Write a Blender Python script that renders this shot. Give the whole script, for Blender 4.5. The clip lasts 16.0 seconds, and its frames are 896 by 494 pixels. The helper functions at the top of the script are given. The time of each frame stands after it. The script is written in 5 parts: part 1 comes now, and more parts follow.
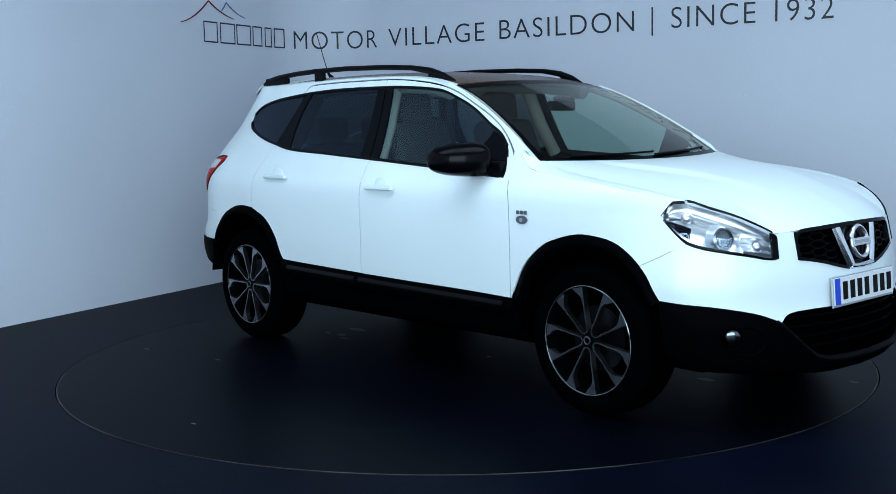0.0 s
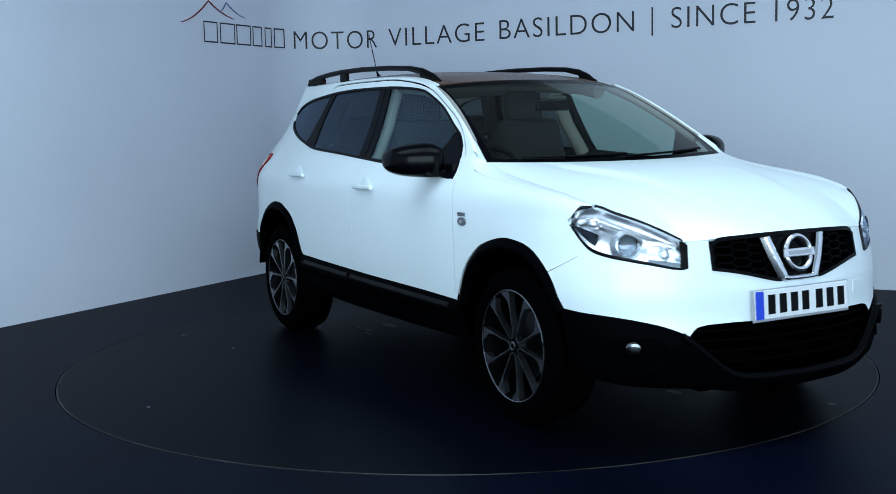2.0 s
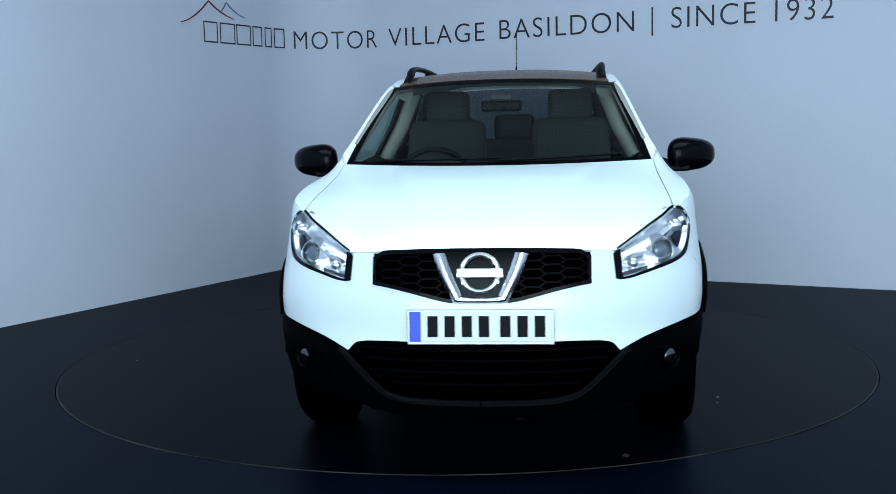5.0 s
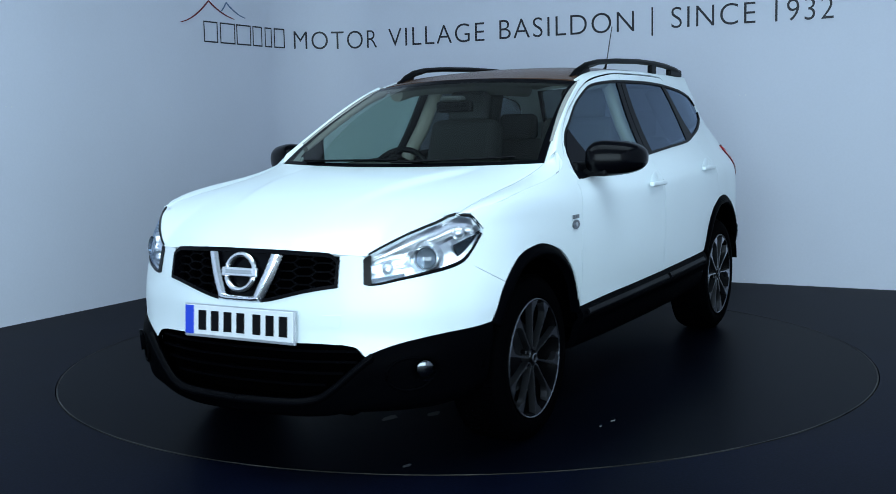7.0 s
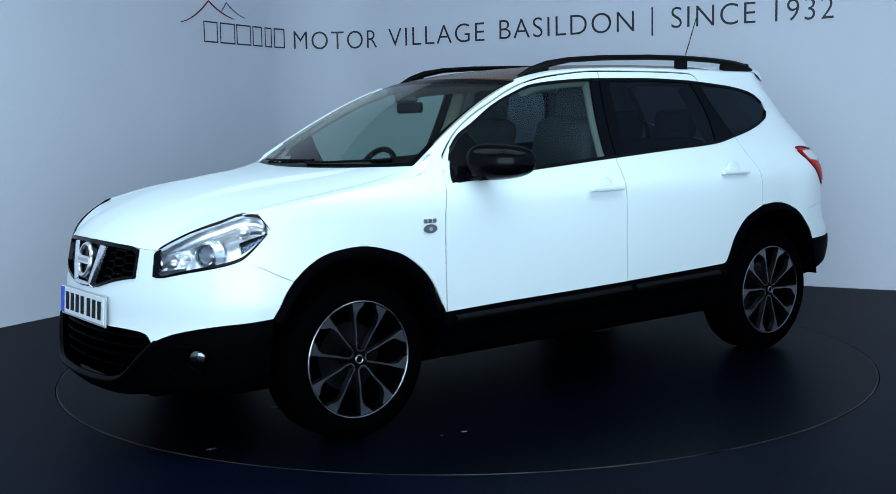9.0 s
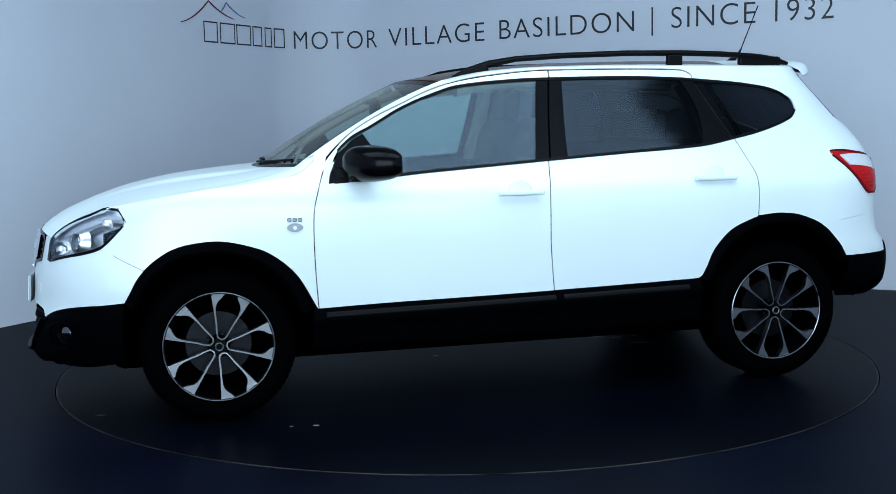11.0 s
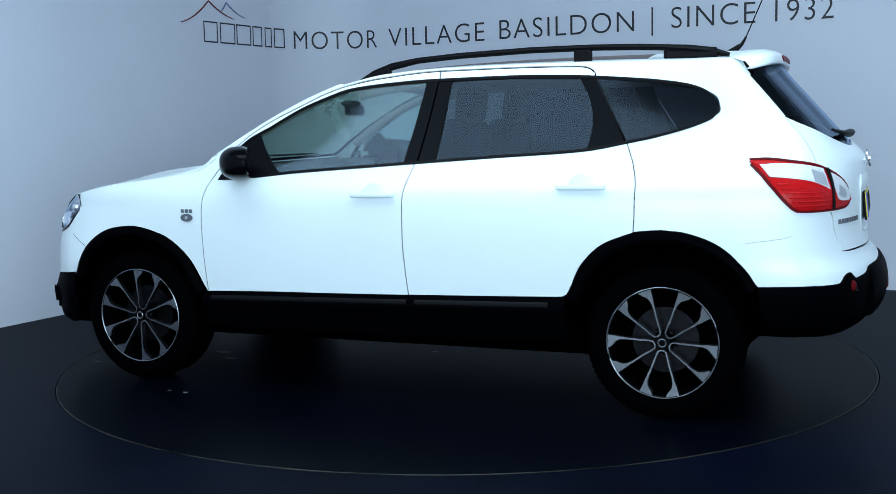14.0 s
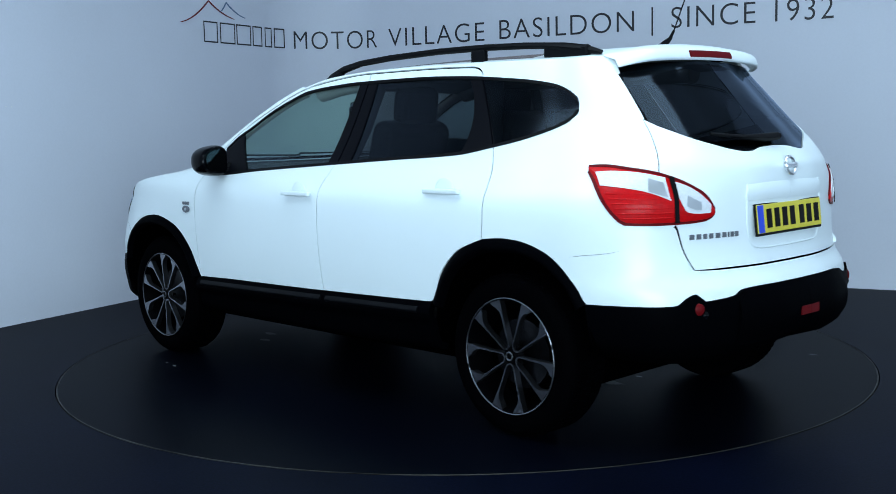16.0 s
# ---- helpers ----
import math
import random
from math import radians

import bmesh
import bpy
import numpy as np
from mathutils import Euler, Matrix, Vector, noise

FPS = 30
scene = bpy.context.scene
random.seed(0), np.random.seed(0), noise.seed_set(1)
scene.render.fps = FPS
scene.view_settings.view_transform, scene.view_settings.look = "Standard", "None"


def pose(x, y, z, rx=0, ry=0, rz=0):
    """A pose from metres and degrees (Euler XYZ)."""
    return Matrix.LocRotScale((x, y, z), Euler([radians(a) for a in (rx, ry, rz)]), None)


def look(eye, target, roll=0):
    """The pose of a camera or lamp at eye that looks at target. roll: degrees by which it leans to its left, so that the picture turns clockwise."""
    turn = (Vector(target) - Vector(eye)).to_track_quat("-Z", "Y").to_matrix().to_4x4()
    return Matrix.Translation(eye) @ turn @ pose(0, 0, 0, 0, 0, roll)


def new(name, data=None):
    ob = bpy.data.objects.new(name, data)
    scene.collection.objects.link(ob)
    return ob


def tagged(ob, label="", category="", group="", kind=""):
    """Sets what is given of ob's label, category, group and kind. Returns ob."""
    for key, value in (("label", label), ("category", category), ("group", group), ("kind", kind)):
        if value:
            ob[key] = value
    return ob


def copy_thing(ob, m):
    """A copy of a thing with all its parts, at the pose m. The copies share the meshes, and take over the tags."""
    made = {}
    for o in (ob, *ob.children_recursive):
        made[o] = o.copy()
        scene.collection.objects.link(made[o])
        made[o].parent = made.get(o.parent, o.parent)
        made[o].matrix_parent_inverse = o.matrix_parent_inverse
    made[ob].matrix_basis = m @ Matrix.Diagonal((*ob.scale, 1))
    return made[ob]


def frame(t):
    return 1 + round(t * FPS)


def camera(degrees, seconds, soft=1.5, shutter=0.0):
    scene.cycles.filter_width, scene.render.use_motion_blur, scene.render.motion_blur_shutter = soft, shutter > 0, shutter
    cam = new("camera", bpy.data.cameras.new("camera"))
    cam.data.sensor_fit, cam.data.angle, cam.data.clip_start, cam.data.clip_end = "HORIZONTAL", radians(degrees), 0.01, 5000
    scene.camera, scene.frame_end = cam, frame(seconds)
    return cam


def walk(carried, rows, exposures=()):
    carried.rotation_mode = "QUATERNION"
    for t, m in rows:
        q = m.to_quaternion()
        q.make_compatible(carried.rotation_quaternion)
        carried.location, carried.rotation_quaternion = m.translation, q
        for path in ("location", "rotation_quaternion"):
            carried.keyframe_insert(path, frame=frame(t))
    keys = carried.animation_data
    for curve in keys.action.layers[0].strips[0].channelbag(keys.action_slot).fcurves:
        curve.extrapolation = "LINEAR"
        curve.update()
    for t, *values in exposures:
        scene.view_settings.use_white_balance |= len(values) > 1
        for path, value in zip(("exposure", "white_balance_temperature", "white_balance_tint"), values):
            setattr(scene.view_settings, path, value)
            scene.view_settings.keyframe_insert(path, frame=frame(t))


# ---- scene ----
cam = camera(44.21, 16.0, soft=0.8, shutter=0.4)
EYE = pose(0, -6.273, 1.314, 83.686, 0, 0.767) @ pose(0, 0, 0, 0, 0, -1.201)
walk(cam, [(0.0, EYE), (16.0, EYE)], exposures=[(0.0, 0.17), (16.0, 0.17)])

# ---- light ----
world = bpy.data.worlds.new("world")
scene.world = world
world.use_nodes = True
world.node_tree.nodes["Background"].inputs[0].default_value = (0.62, 0.78, 1.0, 1)
world.node_tree.nodes["Background"].inputs[1].default_value = 0.02


def area_lamp(name, eye, target, sx, sy, power, colour):
    data = bpy.data.lights.new(name, "AREA")
    data.shape, data.size, data.size_y, data.energy, data.color = "RECTANGLE", sx, sy, power, colour
    ob = new(name, data)
    ob.matrix_world = look(eye, target)
    return ob


COOL = (0.645, 0.86, 1.0)
# two broad ceiling panels over the front of the turntable
LAMPS = [(-1.6, -2.3, 3.9), (1.6, -2.3, 3.9)]
for lx, ly, lz in LAMPS:
    area_lamp("ceiling_lamp", (lx, ly, lz - 0.03), (lx, ly, 0), 3.0, 2.4, 88, COOL)
# daylight in the wide doorway behind the camera
area_lamp("doorway_daylight", (0, -8.9, 1.7), (0, 0, 1.2), 7.0, 2.9, 510, COOL)


# ---- materials ----
def material(name, base, rough=0.5, metal=0.0, coat=0.0, coat_rough=0.03, spec=0.5, grain=0.0, scale=40.0, bump=0.0, stain=0.0, stain_scale=2.0, sheen=(1, 1, 1)):
    m = bpy.data.materials.new(name)
    m.use_nodes = True
    nt = m.node_tree
    b = nt.nodes["Principled BSDF"]
    b.inputs["Base Color"].default_value = (*base, 1)
    b.inputs["Roughness"].default_value = rough
    b.inputs["Metallic"].default_value = metal
    b.inputs["Coat Weight"].default_value = coat
    b.inputs["Coat Roughness"].default_value = coat_rough
    b.inputs["Specular IOR Level"].default_value = spec
    b.inputs["Specular Tint"].default_value = (*sheen, 1)
    co = nt.nodes.new("ShaderNodeTexCoord")
    colour = None
    for amount, sc in ((grain, scale), (stain, stain_scale)):
        if amount:
            n = nt.nodes.new("ShaderNodeTexNoise")
            n.inputs["Scale"].default_value, n.inputs["Detail"].default_value = sc, 6
            nt.links.new(co.outputs["Object"], n.inputs["Vector"])
            r = nt.nodes.new("ShaderNodeMapRange")
            r.inputs[1].default_value, r.inputs[2].default_value = 0.3, 0.7
            r.inputs[3].default_value, r.inputs[4].default_value = 1 - amount, 1 + amount
            nt.links.new(n.outputs["Fac"], r.inputs[0])
            mix = nt.nodes.new("ShaderNodeMix")
            mix.data_type, mix.blend_type = "RGBA", "MULTIPLY"
            mix.inputs[0].default_value = 1
            mix.inputs[6].default_value = (*base, 1)
            if colour:
                nt.links.new(colour, mix.inputs[6])
            nt.links.new(r.outputs[0], mix.inputs[7])
            colour = mix.outputs[2]
            nt.links.new(colour, b.inputs["Base Color"])
            if sc == scale and bump:
                bm_node = nt.nodes.new("ShaderNodeBump")
                bm_node.inputs["Strength"].default_value, bm_node.inputs["Distance"].default_value = bump, 0.002
                nt.links.new(n.outputs["Fac"], bm_node.inputs["Height"])
                nt.links.new(bm_node.outputs[0], b.inputs["Normal"])
    return m


def glass(name, tint, reflect=0.045, rough=0.0, gloss=(0.62, 0.78, 1.0)):
    """Thin pane: tinted see-through with a sharp reflection over it."""
    m = bpy.data.materials.new(name)
    m.use_nodes = True
    nt = m.node_tree
    nt.nodes.remove(nt.nodes["Principled BSDF"])
    tr = nt.nodes.new("ShaderNodeBsdfTransparent")
    tr.inputs[0].default_value = (*tint, 1)
    gl = nt.nodes.new("ShaderNodeBsdfGlossy")
    gl.inputs["Roughness"].default_value = rough
    gl.inputs["Color"].default_value = (*gloss, 1)
    lw = nt.nodes.new("ShaderNodeLayerWeight")
    lw.inputs[0].default_value = 0.5
    pw = nt.nodes.new("ShaderNodeMath")
    pw.operation = "POWER"
    pw.inputs[1].default_value = 5.0
    fr = nt.nodes.new("ShaderNodeMapRange")
    fr.inputs[3].default_value, fr.inputs[4].default_value = reflect, 1.0
    nt.links.new(lw.outputs["Facing"], pw.inputs[0])
    nt.links.new(pw.outputs[0], fr.inputs[0])
    mix = nt.nodes.new("ShaderNodeMixShader")
    nt.links.new(fr.outputs[0], mix.inputs[0])
    nt.links.new(tr.outputs[0], mix.inputs[1])
    nt.links.new(gl.outputs[0], mix.inputs[2])
    nt.links.new(mix.outputs[0], nt.nodes["Material Output"].inputs[0])
    return m


WHITE = material("white_paint", (0.735, 0.805, 0.83), 0.35, coat=0.45, coat_rough=0.24, grain=0.01, scale=300, stain=0.015, stain_scale=1.5)
PLASTIC = material("black_plastic", (0.0006, 0.0007, 0.0012), 0.45, spec=0.006, grain=0.25, scale=400, bump=0.3)
GLOSSY = material("gloss_black", (0.0012, 0.0013, 0.0022), 0.2, spec=0.08, grain=0.02)
TRIM = material("matt_black_trim", (0.0016, 0.0017, 0.0026), 0.45, spec=0.09, grain=0.1, scale=200)
LIPBLACK = material("smooth_black_lip", (0.0010, 0.0011, 0.0018), 0.4, spec=0.03, grain=0.1, scale=200)
# near-black base: the shade of openings, gaps and the underside put into colour
VOID = material("deep_shade_black", (0.0003, 0.0003, 0.0004), 0.9, spec=0.0, grain=0.1)
RUBBER = material("tyre_rubber", (0.0005, 0.0005, 0.0008), 0.7, spec=0.006, grain=0.3, scale=120, bump=0.4)
ALLOY = material("machined_alloy", (0.27, 0.28, 0.31), 0.28, metal=1.0, grain=0.05, scale=150)
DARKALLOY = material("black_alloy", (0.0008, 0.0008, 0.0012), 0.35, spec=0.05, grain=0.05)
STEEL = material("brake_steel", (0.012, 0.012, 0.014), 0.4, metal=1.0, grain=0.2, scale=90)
CHROME = material("chrome", (0.88, 0.90, 0.93), 0.16, metal=1.0)
BADGE = material("grey_badge_metal", (0.16, 0.17, 0.19), 0.3, metal=0.7, grain=0.05)
SILVER = material("reflector_silver", (0.92, 0.93, 0.95), 0.30, metal=1.0, grain=0.05, scale=60)
LAMPGREY = material("lamp_bezel_grey", (0.45, 0.47, 0.5), 0.3, metal=0.6)
RED = material("red_lens", (0.46, 0.004, 0.006), 0.3, spec=0.1, coat=0.06, coat_rough=0.06, grain=0.12, scale=60)
DARKRED = material("dark_red_lens", (0.10, 0.003, 0.005), 0.4, spec=0.06, grain=0.05)
CLEARLENS = material("frosted_clear_lens", (0.62, 0.64, 0.67), 0.2, coat=0.2, coat_rough=0.1, grain=0.06, scale=90)
PLATEWHITE = material("white_plate", (0.72, 0.74, 0.76), 0.35, grain=0.03)
PLATEYELLOW = material("yellow_plate", (0.60, 0.50, 0.03), 0.35, grain=0.03)
BLUE = material("blue_plate_band", (0.01, 0.05, 0.55), 0.4)
INK = material("black_ink", (0.004, 0.004, 0.005), 0.5, spec=0.08)
FOGGLASS = material("fog_reflector", (0.12, 0.125, 0.135), 0.12, metal=1.0)
PILLARFILM = material("black_pillar_film", (0.0018, 0.002, 0.0036), 0.4, spec=0.05, grain=0.05)
CABIN = material("dark_cabin_trim", (0.03, 0.032, 0.034), 0.8, grain=0.3, scale=80)
FABRIC = material("charcoal_seat_fabric", (0.022, 0.023, 0.026), 0.9, grain=0.3, scale=250, bump=0.3)
LINER = material("pale_headliner", (0.24, 0.235, 0.22), 0.9, grain=0.08, scale=150)
ROOFGLASS = material("brown_roof_glass", (0.07, 0.037, 0.023), 0.25, spec=0.10)
CLEAR = glass("clear_glass", (0.56, 0.75, 0.70), 0.045, 0.08)
PRIVACY = glass("privacy_glass", (0.125, 0.14, 0.155), 0.024, 0.11)
SCREEN = glass("windscreen_glass", (0.72, 0.82, 0.73), 0.085, 0.03, (0.85, 0.85, 0.80))
MIRRORGLASS = material("mirror_glass", (0.10, 0.13, 0.14), 0.06, metal=1.0, grain=0.05)
LENS = glass("lamp_lens", (0.92, 0.93, 0.95))
PROJ = material("projector_glass", (0.10, 0.12, 0.14), 0.03, coat=1.0)


# ---- room ----
def mesh_object(name, verts, faces, mat, smooth=False, parent=None, label=""):
    me = bpy.data.meshes.new(name)
    me.from_pydata([tuple(map(float, v)) for v in verts], [], faces)
    me.materials.append(mat)
    if smooth:
        me.polygons.foreach_set("use_smooth", [True] * len(me.polygons))
    if smooth:
        me.set_sharp_from_angle(angle=radians(40))
    me.update()
    ob = new(name, me)
    if parent:
        ob.parent = parent
    return tagged(ob, label) if label else ob


def part(name, bm, mat, parent, label="", smooth=False):
    """Links a bmesh as one mesh object under a thing or a part."""
    bmesh.ops.recalc_face_normals(bm, faces=bm.faces)
    me = bpy.data.meshes.new(name)
    bm.to_mesh(me)
    bm.free()
    me.materials.append(mat)
    if smooth:
        me.polygons.foreach_set("use_smooth", [True] * len(me.polygons))
        me.set_sharp_from_angle(angle=radians(40))
    ob = new(name, me)
    ob.parent = parent
    return tagged(ob, label) if label else ob


def box(cx, cy, cz, sx, sy, sz, bevel=0.0, segments=2, turn=None):
    bm = bmesh.new()
    bmesh.ops.create_cube(bm, size=1)
    bmesh.ops.scale(bm, vec=(sx, sy, sz), verts=bm.verts)
    if bevel:
        bmesh.ops.bevel(bm, geom=bm.edges[:], offset=bevel, segments=segments, affect="EDGES", profile=0.5)
    if turn is not None:
        bmesh.ops.transform(bm, matrix=turn, verts=bm.verts)
    bmesh.ops.translate(bm, vec=(cx, cy, cz), verts=bm.verts)
    return bm


WALL = material("pale_blue_grey_wall_panel", (0.655, 0.675, 0.76), 0.55, spec=0.3, grain=0.012, scale=60, stain=0.03, stain_scale=0.7)
FLOOR = material("dark_vinyl_floor", (0.0013, 0.0022, 0.0072), 0.44, spec=0.024, sheen=(0.42, 0.62, 1.0), grain=0.85, scale=90, bump=0.15, stain=0.35, stain_scale=1.3)
DISC = material("turntable_vinyl", (0.0007, 0.0012, 0.0033), 0.40, spec=0.02, sheen=(0.42, 0.62, 1.0), grain=0.5, scale=160, bump=0.15, stain=0.25, stain_scale=1.1)
RINGMETAL = material("ring_metal", (0.055, 0.052, 0.046), 0.5, metal=1.0, grain=0.9, scale=3)
LETTER = material("black_letter", (0.012, 0.012, 0.02), 0.5)
CEIL = material("grey_ceiling", (0.26, 0.27, 0.29), 0.8, grain=0.05)

# plan of the backdrop: a straight wall on either side of a rounded corner
CORNER = Vector((-1.408, 4.50))
LDIR, RDIR = Vector((-0.4625, -0.8866)), Vector((0.8833, -0.4688))
RADIUS = 0.70


def wall_point(s, inset=0.0):
    """Plan point at s metres along the backdrop (s = 0 in the middle of the rounded corner, right positive), set into the room by inset."""
    half = math.pi / 4 * RADIUS
    centre = CORNER + (LDIR + RDIR) * RADIUS
    r = RADIUS - inset
    if s < -half:
        return CORNER + LDIR * (RADIUS - half - s) + RDIR * inset
    if s > half:
        return CORNER + RDIR * (RADIUS - half + s) + LDIR * inset
    a = s / RADIUS + math.pi / 4
    return centre - RDIR * r * math.cos(a) - LDIR * r * math.sin(a)


WALL_TOP = 4.0
TABLE_R = 2.231


def backdrop():
    stops = [-5.6, -0.6] + [-0.55 + 1.10 * i / 64 for i in range(65)] + [0.6, 6.2]
    for name, a, b in (("wall_west", -5.6, -0.55), ("wall_corner", -0.55, 0.55), ("wall_north", 0.55, 6.2)):
        ss = [a] + [s for s in stops if a < s < b] + [b]
        verts, faces = [], []
        for s in ss:
            for inset in (0.0, -0.1):
                p = wall_point(s, inset)
                verts += [(p.x, p.y, -0.05), (p.x, p.y, WALL_TOP)]
        for i in range(len(ss) - 1):
            k = 4 * i
            faces += [(k, k + 4, k + 5, k + 1), (k + 2, k + 3, k + 7, k + 6), (k + 1, k + 5, k + 7, k + 3), (k, k + 2, k + 6, k + 4)]
        e = 4 * (len(ss) - 1)
        faces += [(0, 1, 3, 2), (e, e + 2, e + 3, e + 1)]
        ob = mesh_object(name, verts, faces, WALL, smooth=name == "wall_corner")
        tagged(ob, "pale blue-grey painted backdrop wall panel", "wall", kind="structure")
    # side and rear walls that close the place behind the camera
    lw, rw = wall_point(-5.6), wall_point(6.2)
    for name, a, b in (("wall_side_west", lw, Vector((lw.x, -9.6))), ("wall_side_east", rw, Vector((rw.x, -9.6)))):
        d = 0.1 if a.x > 0 else -0.1
        verts = [(x, y, z) for x, y in ((a.x, a.y), (b.x, b.y), (b.x + d, b.y), (a.x + d, a.y)) for z in (-0.05, WALL_TOP)]
        faces = [(0, 2, 3, 1), (2, 4, 5, 3), (4, 6, 7, 5), (6, 0, 1, 7), (1, 3, 5, 7), (0, 6, 4, 2)]
        tagged(mesh_object(name, verts, faces, WALL), "plain grey painted side wall", "wall", kind="structure")
    # rear wall with its wide doorway
    for name, x0, x1, z0, z1 in (("wall_south_west", lw.x, -3.6, -0.05, WALL_TOP), ("wall_south_east", 3.6, rw.x, -0.05, WALL_TOP), ("wall_south_lintel", -3.6, 3.6, 3.2, WALL_TOP)):
        bm = box((x0 + x1) / 2, -9.65, (z0 + z1) / 2, x1 - x0, 0.1, z1 - z0)
        ob = part(name, bm, WALL, None)
        tagged(ob, "plain grey wall beside the wide doorway", "wall", kind="structure")
    ob = part("ceiling", box((lw.x + rw.x) / 2, -2.3, WALL_TOP + 0.05, rw.x - lw.x + 0.4, 14.8, 0.1), CEIL, None)
    tagged(ob, "plain grey painted ceiling", "ceiling", kind="structure")


def floor_and_table():
    n = 128
    outer = [(-7, -9.7), (7, -9.7), (7, 6), (-7, 6)]
    verts, faces = [], []
    for i in range(n):
        a = 2 * math.pi * i / n
        c, s = math.cos(a), math.sin(a)
        k = min((7 / abs(c)) if abs(c) > 1e-6 else 99, ((6 if s > 0 else 9.7) / abs(s)) if abs(s) > 1e-6 else 99)
        r = TABLE_R + 0.006
        verts += [(k * c, k * s, 0), (r * c, r * s, 0), (r * c, r * s, -0.06), (0.2 * c, 0.2 * s, -0.06)]
    for i in range(n):
        j = (i + 1) % n
        for q in range(3):
            faces.append((4 * i + q, 4 * j + q, 4 * j + q + 1, 4 * i + q + 1))
    faces.append([4 * i + 3 for i in range(n)])
    floor = mesh_object("floor", verts, faces, FLOOR)
    tagged(floor, "dark blue-black speckled vinyl showroom floor", "floor", kind="structure")
    table = new("turntable")
    tagged(table, "round flush black vehicle turntable with worn metal rim", "turntable")
    bm = bmesh.new()
    bmesh.ops.create_cone(bm, cap_ends=True, segments=n, radius1=TABLE_R - 0.008, radius2=TABLE_R - 0.008, depth=0.05)
    bmesh.ops.translate(bm, vec=(0, 0, -0.025), verts=bm.verts)
    part("deck", bm, DISC, table)
    verts, faces = [], []
    for i in range(n):
        c, s = math.cos(2 * math.pi * i / n), math.sin(2 * math.pi * i / n)
        for r, z in ((TABLE_R - 0.008, -0.05), (TABLE_R - 0.006, 0.0015), (TABLE_R - 0.001, 0.0015), (TABLE_R, 0.0), (TABLE_R, -0.05)):
            verts.append((r * c, r * s, z))
    for i in range(n):
        j = (i + 1) % n
        faces += [(5 * i + q, 5 * j + q, 5 * j + q + 1, 5 * i + q + 1) for q in range(4)]
    mesh_object("rim_strip", verts, faces, RINGMETAL, parent=table, label="thin worn metal rim strip")
    return table


backdrop()
TABLE = floor_and_table()


def ceiling_light(x, y, z):
    base = new("ceiling_light")
    base.location = (x, y, WALL_TOP)
    tagged(base, "flat white ceiling light panel", "ceiling light", group="ceiling lights")
    part("frame", box(0, 0, -0.03, 3.1, 2.5, 0.06, 0.01), LAMPGREY, base)


for lx, ly, lz in LAMPS:
    ceiling_light(lx, ly, lz)


